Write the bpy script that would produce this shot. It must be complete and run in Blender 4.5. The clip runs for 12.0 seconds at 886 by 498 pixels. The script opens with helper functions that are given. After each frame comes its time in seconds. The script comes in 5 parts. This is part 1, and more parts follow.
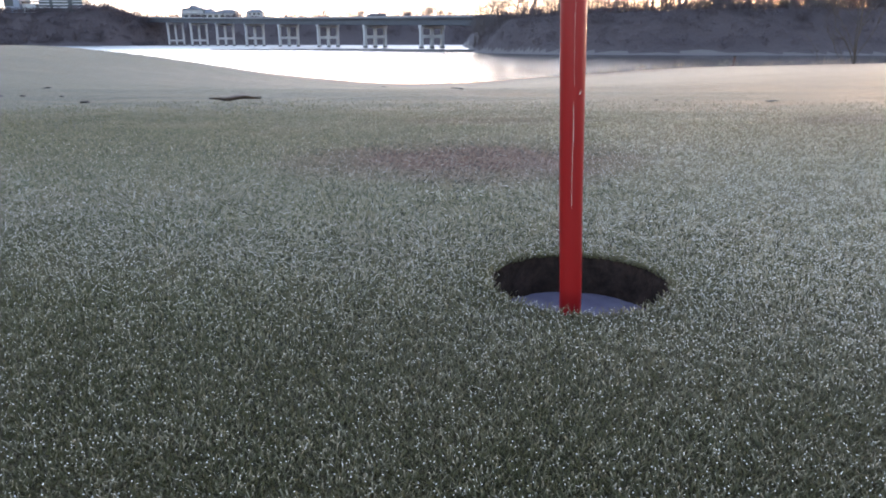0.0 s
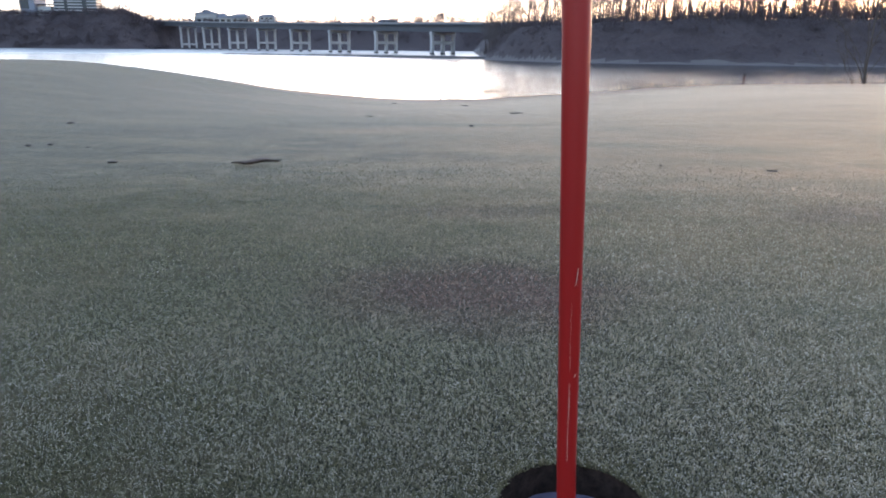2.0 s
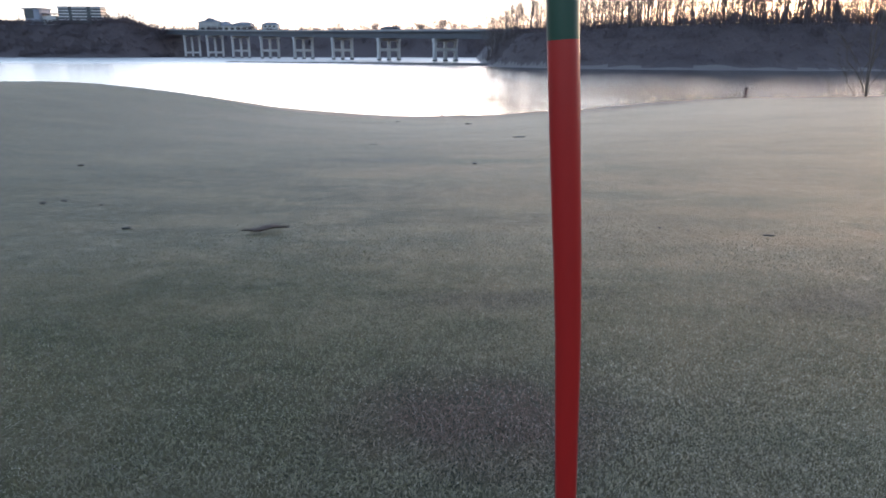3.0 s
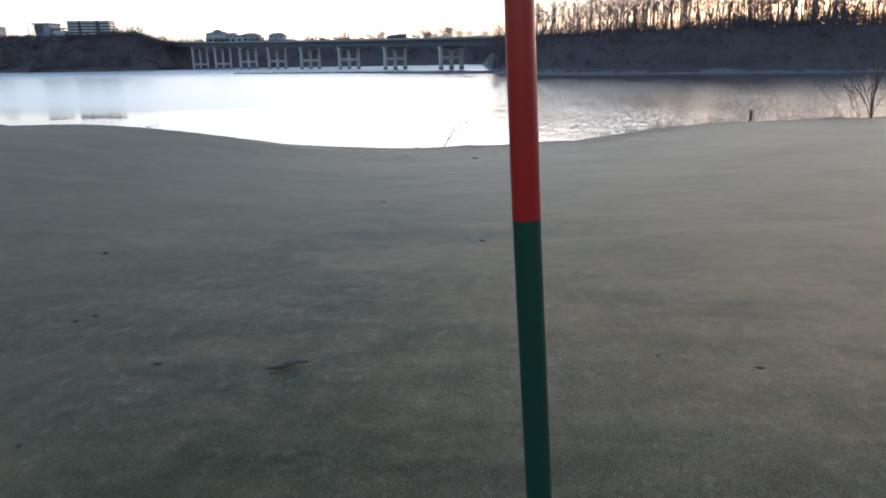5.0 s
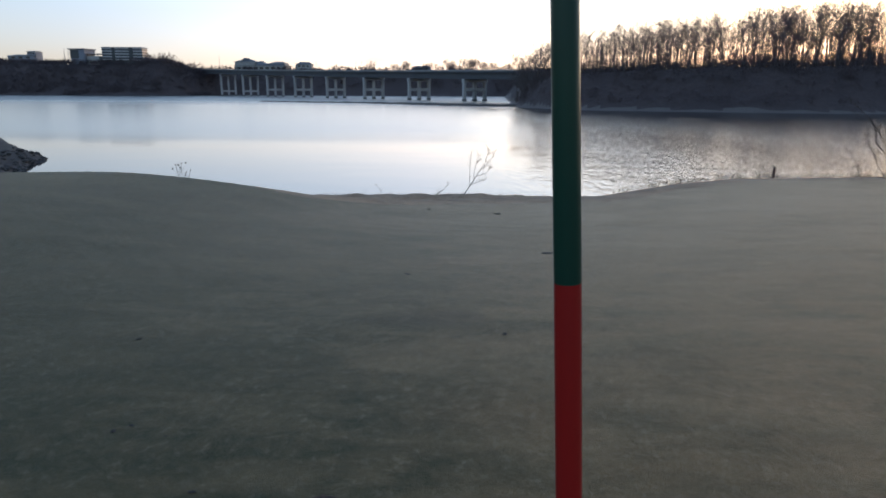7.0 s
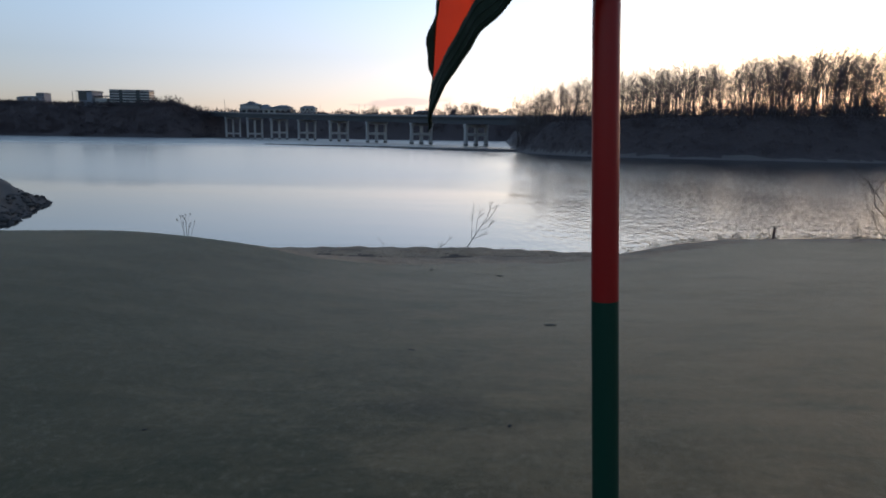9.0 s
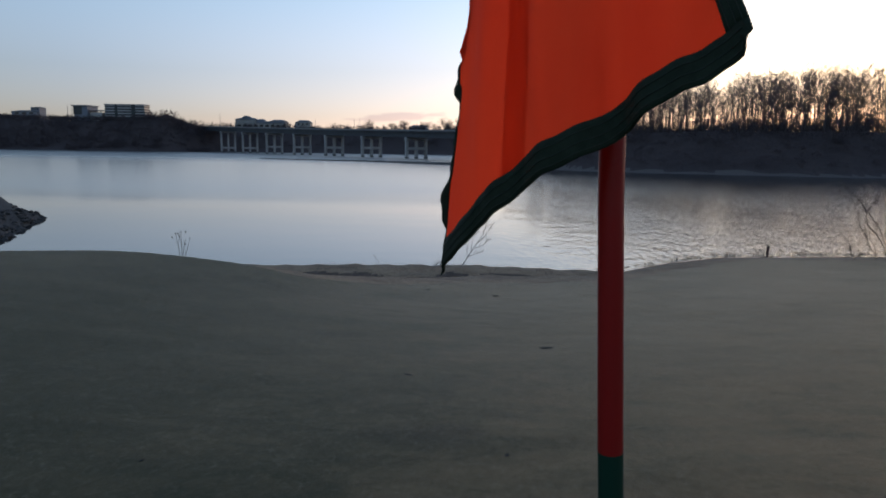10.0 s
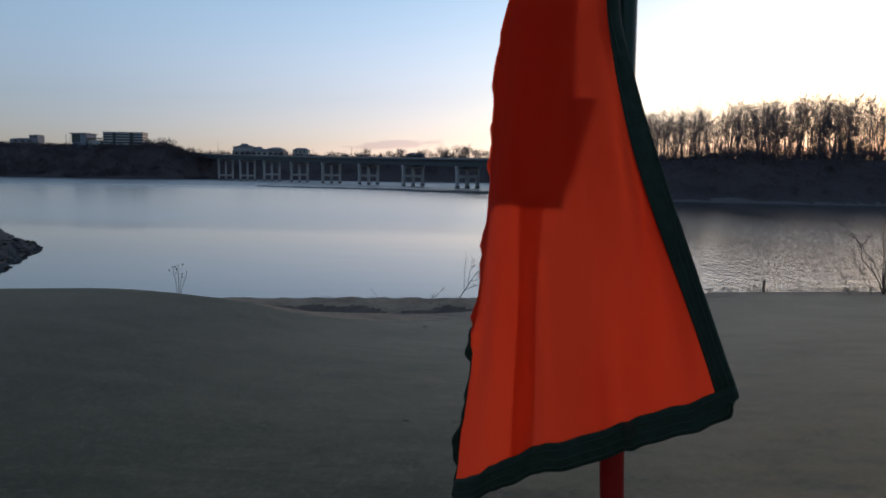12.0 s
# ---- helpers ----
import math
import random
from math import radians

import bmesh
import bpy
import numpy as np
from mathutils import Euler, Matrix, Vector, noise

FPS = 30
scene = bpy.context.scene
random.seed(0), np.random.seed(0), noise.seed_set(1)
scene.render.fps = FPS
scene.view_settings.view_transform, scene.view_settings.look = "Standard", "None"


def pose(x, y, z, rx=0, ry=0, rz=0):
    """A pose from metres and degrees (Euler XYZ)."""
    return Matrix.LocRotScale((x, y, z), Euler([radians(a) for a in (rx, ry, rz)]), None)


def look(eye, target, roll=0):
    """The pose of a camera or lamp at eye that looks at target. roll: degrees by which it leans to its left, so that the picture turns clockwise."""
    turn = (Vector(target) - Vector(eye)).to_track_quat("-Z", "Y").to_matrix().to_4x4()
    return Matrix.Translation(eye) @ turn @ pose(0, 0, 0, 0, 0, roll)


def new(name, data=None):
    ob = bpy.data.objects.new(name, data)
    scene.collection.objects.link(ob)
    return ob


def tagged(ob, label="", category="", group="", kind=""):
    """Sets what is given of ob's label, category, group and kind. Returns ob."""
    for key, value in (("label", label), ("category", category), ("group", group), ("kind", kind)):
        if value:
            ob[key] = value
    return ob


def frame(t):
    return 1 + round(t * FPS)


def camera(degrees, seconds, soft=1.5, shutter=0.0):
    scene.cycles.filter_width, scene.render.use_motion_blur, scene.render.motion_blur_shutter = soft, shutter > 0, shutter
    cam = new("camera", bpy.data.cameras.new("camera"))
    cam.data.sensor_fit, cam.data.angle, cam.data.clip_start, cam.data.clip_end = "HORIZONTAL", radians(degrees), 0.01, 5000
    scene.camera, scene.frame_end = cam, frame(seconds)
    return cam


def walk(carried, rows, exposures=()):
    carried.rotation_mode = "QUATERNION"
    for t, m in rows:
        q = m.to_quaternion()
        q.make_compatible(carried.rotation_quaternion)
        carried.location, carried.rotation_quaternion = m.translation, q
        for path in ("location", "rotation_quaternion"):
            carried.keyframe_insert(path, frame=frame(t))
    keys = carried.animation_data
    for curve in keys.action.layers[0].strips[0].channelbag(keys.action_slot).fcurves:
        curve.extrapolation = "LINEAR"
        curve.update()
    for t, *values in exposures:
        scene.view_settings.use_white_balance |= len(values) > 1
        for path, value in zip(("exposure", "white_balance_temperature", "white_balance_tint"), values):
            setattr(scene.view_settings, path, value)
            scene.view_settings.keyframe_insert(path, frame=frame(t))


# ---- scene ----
cam = camera(65.9, 12.0, soft=1.85, shutter=0.0)
PATH = [
    (0, (-0.084, -0.401, 0.144), (-0.086, 1.513, -0.438), -0.1),
    (0.5, (-0.083, -0.403, 0.165), (-0.09, 1.509, -0.422), 0.3),
    (1, (-0.086, -0.408, 0.198), (-0.097, 1.504, -0.388), 0.6),
    (1.5, (-0.092, -0.428, 0.255), (-0.112, 1.487, -0.322), 0.7),
    (2, (-0.092, -0.431, 0.325), (-0.117, 1.487, -0.241), 0.5),
    (2.5, (-0.092, -0.434, 0.412), (-0.122, 1.487, -0.144), 0.2),
    (3, (-0.096, -0.435, 0.515), (-0.132, 1.488, -0.035), 0.1),
    (5, (-0.095, -0.46, 0.965), (-0.157, 1.467, 0.433), -0.95),
    (5.5, (-0.101, -0.457, 1.077), (-0.174, 1.475, 0.564), -0.9),
    (6, (-0.106, -0.451, 1.183), (-0.193, 1.485, 0.691), -0.7),
    (6.5, (-0.117, -0.45, 1.28), (-0.22, 1.491, 0.808), -0.3),
    (7, (-0.129, -0.452, 1.375), (-0.246, 1.493, 0.926), 0.22),
    (7.5, (-0.14, -0.461, 1.466), (-0.269, 1.491, 1.047), 0.65),
    (9.5, (-0.178, -0.444, 1.745), (-0.292, 1.529, 1.44), 0.8),
    (10, (-0.184, -0.461, 1.792), (-0.291, 1.515, 1.505), 0.8),
    (10.5, (-0.185, -0.454, 1.84), (-0.291, 1.525, 1.572), 0.7),
    (11, (-0.192, -0.464, 1.883), (-0.3, 1.518, 1.633), 0.7),
    (11.5, (-0.195, -0.469, 1.926), (-0.304, 1.515, 1.692), 0.7),
    (12, (-0.197, -0.477, 1.967), (-0.296, 1.509, 1.758), 0.8),
]
walk(cam, [(t, look(eye, target, roll)) for t, eye, target, roll in PATH],
     [(0, 4.4, 7780, 22), (1.5, 4.22, 7560, 20), (3.0, 3.87, 7300, 18), (5.0, 3.36, 7100, 14), (6.5, 2.84, 6980, 13),
      (7.5, 2.58, 6900, 12), (9.5, 2.07, 6850, 12), (12.0, 1.82, 6760, 12)])

# ---- world and sun: just after sunrise, the sun low behind bare trees ----
SUN_AZ, SUN_EL = 32.0, 3.3
world = bpy.data.worlds.new("sky")
scene.world = world
world.use_nodes = True
wn = world.node_tree
wn.nodes.clear()
sky = wn.nodes.new("ShaderNodeTexSky")
sky.sky_type = "NISHITA"
sky.sun_disc = False
sky.sun_elevation = radians(SUN_EL)
sky.sun_rotation = radians(SUN_AZ)
sky.altitude = 200
sky.air_density, sky.dust_density, sky.ozone_density = 1.0, 0.7, 3.0
w_bg = wn.nodes.new("ShaderNodeBackground")
w_bg.inputs["Strength"].default_value = 0.12
w_out = wn.nodes.new("ShaderNodeOutputWorld")
hsv = wn.nodes.new("ShaderNodeHueSaturation")
hsv.inputs["Saturation"].default_value = 0.55
deep = wn.nodes.new("ShaderNodeHueSaturation")
deep.inputs["Saturation"].default_value = 0.86
deep.inputs["Value"].default_value = 1.0
w_dir = wn.nodes.new("ShaderNodeTexCoord")
w_xyz = wn.nodes.new("ShaderNodeSeparateXYZ")
w_up = wn.nodes.new("ShaderNodeMapRange")
w_up.inputs["From Min"].default_value, w_up.inputs["From Max"].default_value = 0.04, 0.30
w_up.interpolation_type = "SMOOTHSTEP"
blend = wn.nodes.new("ShaderNodeMix")
blend.data_type = "RGBA"
wn.links.new(w_dir.outputs["Generated"], w_xyz.inputs["Vector"])
wn.links.new(w_xyz.outputs["Z"], w_up.inputs["Value"])
wn.links.new(w_up.outputs["Result"], blend.inputs[0])
warm = wn.nodes.new("ShaderNodeMix")
warm.data_type, warm.blend_type = "RGBA", "MULTIPLY"
warm.inputs[0].default_value = 1.0
warm.inputs[7].default_value = (1.03, 0.99, 0.98, 1)
wn.links.new(sky.outputs["Color"], deep.inputs["Color"])
wn.links.new(deep.outputs["Color"], warm.inputs[6])
tint = wn.nodes.new("ShaderNodeMix")
tint.data_type, tint.blend_type = "RGBA", "MULTIPLY"
tint.inputs[0].default_value = 1.0
# low sky: cool mauve away from the sun, peach nearer to it, orange haze right over it
w_flat = wn.nodes.new("ShaderNodeVectorMath")
w_flat.operation = "MULTIPLY"
w_flat.inputs[1].default_value = (1, 1, 0)
w_unit = wn.nodes.new("ShaderNodeVectorMath")
w_unit.operation = "NORMALIZE"
w_side = wn.nodes.new("ShaderNodeVectorMath")
w_side.operation = "DOT_PRODUCT"
w_side.inputs[1].default_value = (math.sin(radians(SUN_AZ)), math.cos(radians(SUN_AZ)), 0)
w_hue = wn.nodes.new("ShaderNodeValToRGB")
for stop, shade in ((0.45, (0.67, 0.65, 0.83, 1)), (0.80, (0.92, 0.79, 0.91, 1)), (0.93, (0.98, 0.86, 0.87, 1))):
    w_hue.color_ramp.elements.new(stop).color = shade
w_hue.color_ramp.elements[0].color = (0.61, 0.64, 0.78, 1)
w_hue.color_ramp.elements[-1].color = (0.95, 0.82, 0.72, 1)
wn.links.new(w_dir.outputs["Generated"], w_flat.inputs[0])
wn.links.new(w_flat.outputs["Vector"], w_unit.inputs[0])
wn.links.new(w_unit.outputs["Vector"], w_side.inputs[0])
wn.links.new(w_side.outputs["Value"], w_hue.inputs["Fac"])
wn.links.new(w_hue.outputs["Color"], tint.inputs[7])
wn.links.new(sky.outputs["Color"], hsv.inputs["Color"])
wn.links.new(hsv.outputs["Color"], tint.inputs[6])
# one thin violet cloud streak low over the bridge
w_co = wn.nodes.new("ShaderNodeTexCoord")
w_map = wn.nodes.new("ShaderNodeMapping")
w_map.vector_type = "TEXTURE"
w_map.inputs["Location"].default_value = (-0.118, 0.99, 0.046)
w_map.inputs["Rotation"].default_value = (0, radians(-4), radians(6))
w_map.inputs["Scale"].default_value = (0.075, 1.0, 0.0075)
w_len = wn.nodes.new("ShaderNodeVectorMath")
w_len.operation = "LENGTH"
w_noise = wn.nodes.new("ShaderNodeTexNoise")
w_noise.inputs["Scale"].default_value = 40.0
w_noise.inputs["Detail"].default_value = 5.0
w_map2 = wn.nodes.new("ShaderNodeMapping")
w_map2.inputs["Scale"].default_value = (1.0, 1.0, 5.0)
w_add = wn.nodes.new("ShaderNodeMath")
w_add.operation = "MULTIPLY_ADD"
w_add.inputs[1].default_value = 1.6
w_ramp = wn.nodes.new("ShaderNodeValToRGB")
w_ramp.color_ramp.elements[0].position, w_ramp.color_ramp.elements[0].color = 0.55, (0.5, 0.5, 0.5, 1)
w_ramp.color_ramp.elements[1].position, w_ramp.color_ramp.elements[1].color = 1.0, (0, 0, 0, 1)
w_half = wn.nodes.new("ShaderNodeMath")
w_half.operation = "SUBTRACT"
w_half.inputs[1].default_value = 0.8
cloud = wn.nodes.new("ShaderNodeMix")
cloud.data_type, cloud.blend_type = "RGBA", "MULTIPLY"
cloud.inputs[7].default_value = (0.62, 0.55, 0.66, 1)
wn.links.new(w_co.outputs["Generated"], w_map.inputs["Vector"])
wn.links.new(w_co.outputs["Generated"], w_map2.inputs["Vector"])
wn.links.new(w_map.outputs["Vector"], w_len.inputs[0])
wn.links.new(w_map2.outputs["Vector"], w_noise.inputs["Vector"])
wn.links.new(w_noise.outputs["Fac"], w_add.inputs[0])
wn.links.new(w_len.outputs["Value"], w_add.inputs[2])
wn.links.new(w_add.outputs[0], w_half.inputs[0])
wn.links.new(w_half.outputs[0], w_ramp.inputs["Fac"])
wn.links.new(w_ramp.outputs["Color"], cloud.inputs[0])
# thick haze right on the horizon under the sun
w_low = wn.nodes.new("ShaderNodeMapRange")
w_low.inputs["From Min"].default_value, w_low.inputs["From Max"].default_value = 0.03, 0.10
w_low.inputs["To Min"].default_value, w_low.inputs["To Max"].default_value = 1.0, 0.0
w_low.interpolation_type = "SMOOTHSTEP"
wn.links.new(w_xyz.outputs["Z"], w_low.inputs["Value"])
w_glow = wn.nodes.new("ShaderNodeValToRGB")
w_glow.color_ramp.elements[0].position, w_glow.color_ramp.elements[0].color = 0.86, (1, 1, 1, 1)
w_glow.color_ramp.elements[1].position, w_glow.color_ramp.elements[1].color = 0.985, (0.47, 0.40, 0.38, 1)
wn.links.new(w_side.outputs["Value"], w_glow.inputs["Fac"])
haze = wn.nodes.new("ShaderNodeMix")
haze.data_type, haze.blend_type = "RGBA", "MULTIPLY"
wn.links.new(w_low.outputs["Result"], haze.inputs[0])
wn.links.new(tint.outputs[2], haze.inputs[6])
wn.links.new(w_glow.outputs["Color"], haze.inputs[7])
wn.links.new(haze.outputs[2], blend.inputs[6])
wn.links.new(warm.outputs[2], blend.inputs[7])
wn.links.new(blend.outputs[2], cloud.inputs[6])
wn.links.new(cloud.outputs[2], w_bg.inputs["Color"])
wn.links.new(w_bg.outputs["Background"], w_out.inputs["Surface"])

sun_lamp = bpy.data.lights.new("sun", "SUN")
sun_lamp.energy, sun_lamp.angle, sun_lamp.color = 0.17, radians(1.5), (1.0, 0.8, 0.6)
sun_ob = new("sun", sun_lamp)
sun_dir = Vector((math.sin(radians(SUN_AZ)) * math.cos(radians(SUN_EL)), math.cos(radians(SUN_AZ)) * math.cos(radians(SUN_EL)), math.sin(radians(SUN_EL))))
sun_ob.matrix_world = look(sun_dir * 300, (0, 0, 0))


# ---- materials ----
class Nodes:
    """A small builder for node materials."""

    def __init__(self, name):
        self.mat = bpy.data.materials.new(name)
        self.mat.use_nodes = True
        self.tree = self.mat.node_tree
        self.tree.nodes.clear()
        self.out = self.tree.nodes.new("ShaderNodeOutputMaterial")

    def node(self, kind, **values):
        n = self.tree.nodes.new(kind)
        for key, value in values.items():
            n.inputs[key.replace("_", " ")].default_value = value
        return n

    def link(self, a, b):
        self.tree.links.new(a, b)

    def place(self, scale=(1, 1, 1), coords="Position"):
        if coords == "Object":
            src = self.tree.nodes.new("ShaderNodeTexCoord").outputs["Object"]
        else:
            src = self.tree.nodes.new("ShaderNodeNewGeometry").outputs["Position"]
        m = self.node("ShaderNodeMapping", Scale=scale)
        self.link(src, m.inputs["Vector"])
        return m.outputs["Vector"]

    def noise(self, scale, detail=4.0, rough=0.55, stretch=(1, 1, 1), coords="Position", warp=0.0):
        n = self.node("ShaderNodeTexNoise", Scale=scale, Detail=detail, Roughness=rough, Distortion=warp)
        self.link(self.place(stretch, coords), n.inputs["Vector"])
        return n.outputs["Fac"]

    def ramp(self, fac, stops):
        r = self.tree.nodes.new("ShaderNodeValToRGB")
        el = r.color_ramp.elements
        while len(el) < len(stops):
            el.new(0.5)
        for e, (p, c) in zip(el, stops):
            e.position = p
            e.color = (c, c, c, 1) if isinstance(c, (int, float)) else (*c, 1)
        self.link(fac, r.inputs["Fac"])
        return r.outputs["Color"]

    def mix(self, fac, a, b, blend="MIX"):
        m = self.tree.nodes.new("ShaderNodeMix")
        m.data_type, m.blend_type = "RGBA", blend
        for socket, value in ((m.inputs[0], fac), (m.inputs[6], a), (m.inputs[7], b)):
            if isinstance(value, (int, float)):
                socket.default_value = value
            elif isinstance(value, tuple):
                socket.default_value = (*value, 1)
            else:
                self.link(value, socket)
        return m.outputs[2]

    def math(self, op, a, b=0.0, clamp=False):
        m = self.tree.nodes.new("ShaderNodeMath")
        m.operation, m.use_clamp = op, clamp
        for socket, value in ((m.inputs[0], a), (m.inputs[1], b)):
            if isinstance(value, (int, float)):
                socket.default_value = value
            else:
                self.link(value, socket)
        return m.outputs[0]

    def bump(self, height, strength, distance, normal=None):
        b = self.node("ShaderNodeBump", Strength=strength, Distance=distance)
        self.link(height, b.inputs["Height"])
        if normal is not None:
            self.link(normal, b.inputs["Normal"])
        return b.outputs["Normal"]

    def surface(self, colour, rough=0.6, normal=None, **extra):
        p = self.node("ShaderNodeBsdfPrincipled")
        for key, value in (("Base Color", colour), ("Roughness", rough), *((k.replace("_", " "), v) for k, v in extra.items())):
            s = p.inputs[key]
            if isinstance(value, tuple):
                s.default_value = (*value, 1) if len(value) == 3 else value
            elif isinstance(value, (int, float)):
                s.default_value = value
            else:
                self.link(value, s)
        if normal is not None:
            self.link(normal, p.inputs["Normal"])
        self.link(p.outputs["BSDF"], self.out.inputs["Surface"])
        return self.mat


def spot(n, x, y, rx, ry, turn=0.0, soft=0.5):
    """A soft oval on the ground, 1 inside and 0 outside, with an uneven edge."""
    src = n.tree.nodes.new("ShaderNodeNewGeometry").outputs["Position"]
    m = n.node("ShaderNodeMapping", Location=(x, y, 0), Rotation=(0, 0, radians(turn)), Scale=(rx, ry, 1000.0))
    m.vector_type = "TEXTURE"
    n.link(src, m.inputs["Vector"])
    length = n.tree.nodes.new("ShaderNodeVectorMath")
    length.operation = "LENGTH"
    n.link(m.outputs["Vector"], length.inputs[0])
    edge = n.math("ADD", length.outputs["Value"], n.math("MULTIPLY", n.math("SUBTRACT", n.noise(9.0 / max(rx, ry) * 0.3, 5), 0.5), 1.0))
    return n.ramp(edge, [(max(0.0, 1 - soft) * 0.7, 1.0), (1.0, 0.0)])


def turf_colours(n, green, brown, pale, worn_tone=(0.062, 0.045, 0.034)):
    """Mown turf: broad tone patches, thin brown places, thin frost and painted brightness."""
    broad = n.noise(0.6, 5, 0.6, (0.7, 1.0, 1.0), warp=0.3)
    fine = n.noise(7.0, 5, 0.65)
    # greener on one side, tan towards the bank; sunward brightness is put in too
    place = n.tree.nodes.new("ShaderNodeSeparateXYZ")
    n.link(n.place(), place.inputs["Vector"])
    across = n.node("ShaderNodeMapRange", From_Min=-2.2, From_Max=1.6, To_Min=-0.50, To_Max=0.24)
    n.link(place.outputs["X"], across.inputs["Value"])
    broad = n.math("ADD", broad, across.outputs["Result"])
    c = n.mix(n.ramp(broad, [(0.28, 0.0), (0.72, 1.0)]), green, brown)
    c = n.mix(n.math("MULTIPLY", n.ramp(n.noise(2.0, 6, 0.65, (0.55, 1.2, 1.0), warp=0.2), [(0.42, 0.0), (0.66, 1.0)]), 0.6), c, n.mix(0.5, green, (0.03, 0.045, 0.018)))
    streak = n.noise(1.7, 6, 0.7, (0.45, 1.3, 1.0), warp=0.25)
    # pale tones weaken to one side: brightness fall-off put into the colour
    side_fade = n.node("ShaderNodeMapRange", From_Min=-3.2, From_Max=0.2, To_Min=0.22, To_Max=1.0)
    n.link(place.outputs["X"], side_fade.inputs["Value"])
    side_fade = side_fade.outputs["Result"]
    c = n.mix(n.math("MULTIPLY", n.ramp(streak, [(0.45, 0.0), (0.68, 0.5)]), side_fade), c, pale)
    c = n.mix(n.math("MULTIPLY", n.ramp(fine, [(0.4, 0.0), (0.7, 0.32)]), side_fade), c, pale)
    # paler and tanner towards the far edge: grazing brightness put into the colour
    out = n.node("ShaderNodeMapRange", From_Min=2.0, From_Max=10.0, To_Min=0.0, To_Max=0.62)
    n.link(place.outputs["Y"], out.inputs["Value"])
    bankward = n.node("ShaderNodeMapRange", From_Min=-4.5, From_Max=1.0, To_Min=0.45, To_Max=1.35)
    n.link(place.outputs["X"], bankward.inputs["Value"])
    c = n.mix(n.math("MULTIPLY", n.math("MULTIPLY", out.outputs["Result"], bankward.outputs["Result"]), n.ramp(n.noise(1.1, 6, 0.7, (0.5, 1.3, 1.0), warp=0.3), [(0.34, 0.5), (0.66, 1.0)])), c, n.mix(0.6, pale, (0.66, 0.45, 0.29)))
    faint = n.math("MAXIMUM", spot(n, 0.0, 1.0, 0.3, 0.1, 5), n.math("MAXIMUM", spot(n, -0.5, 4.0, 0.55, 0.35, 10), spot(n, 0.75, 1.0, 0.25, 0.12, 20)))
    worn = n.math("MAXIMUM", spot(n, -0.05, 0.47, 0.27, 0.19, 0), n.math("MULTIPLY", faint, 0.4))
    lush = n.math("MAXIMUM", spot(n, -0.42, 0.42, 0.26, 0.16, 10), n.math("MAXIMUM", spot(n, 0.62, 0.36, 0.34, 0.14, -5), n.math("MAXIMUM", spot(n, -1.15, 1.45, 0.5, 0.3, 20), spot(n, -1.9, 2.7, 0.9, 0.4, 0))))
    c = n.mix(n.math("MULTIPLY", lush, 0.36), c, n.mix(0.75, c, green))
    return n.mix(n.math("MULTIPLY", worn, 0.85), c, worn_tone)


def mat_turf():
    n = Nodes("frosted_turf")
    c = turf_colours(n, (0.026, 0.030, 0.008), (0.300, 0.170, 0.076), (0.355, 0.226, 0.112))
    # shade between the standing blades round the cup, put into the ground colour
    blade_gap_shade = spot(n, -0.05, 0.1, 0.75, 0.8, 0, 0.75)
    grain = n.noise(420.0, 3, 0.7)
    mid = n.noise(60.0, 4, 0.65, (1.0, 0.6, 1.0))
    c = n.mix(n.ramp(grain, [(0.3, 1.0), (0.62, 0.0)]), c, n.mix(0.8, c, (0.02, 0.028, 0.014)))
    tufts = n.noise(110.0, 4, 0.7)
    c = n.mix(n.math("MULTIPLY", n.ramp(tufts, [(0.34, 1.0), (0.52, 0.0)]), 0.3), c, (0.022, 0.026, 0.012))
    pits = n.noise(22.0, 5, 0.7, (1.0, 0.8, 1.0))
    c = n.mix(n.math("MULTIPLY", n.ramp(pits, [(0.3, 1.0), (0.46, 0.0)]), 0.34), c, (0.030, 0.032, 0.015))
    c = n.mix(n.math("MULTIPLY", n.ramp(pits, [(0.54, 0.0), (0.70, 1.0)]), 0.20), c, (0.42, 0.33, 0.24))
    frost = n.math("MULTIPLY", n.ramp(grain, [(0.55, 0.0), (0.78, 1.0)]), n.ramp(mid, [(0.4, 0.2), (0.7, 1.0)]))
    c = n.mix(n.math("MULTIPLY", frost, 0.5), c, (0.42, 0.38, 0.30))
    c = n.mix(n.math("MULTIPLY", blade_gap_shade, 0.95), c, (0.016, 0.019, 0.009))
    nrm = n.bump(n.noise(2.2, 4, 0.6, (1.0, 1.0, 1.0)), 0.1, 0.03)
    nrm = n.bump(n.noise(14.0, 4, 0.65), 0.25, 0.012, nrm)
    nrm = n.bump(mid, 0.6, 0.008, nrm)
    nrm = n.bump(grain, 0.8, 0.004, nrm)
    return n.surface(c, 0.6, nrm, Specular_IOR_Level=0.10, Sheen_Weight=0.11, Sheen_Roughness=0.3, Sheen_Tint=(1.0, 0.80, 0.60))


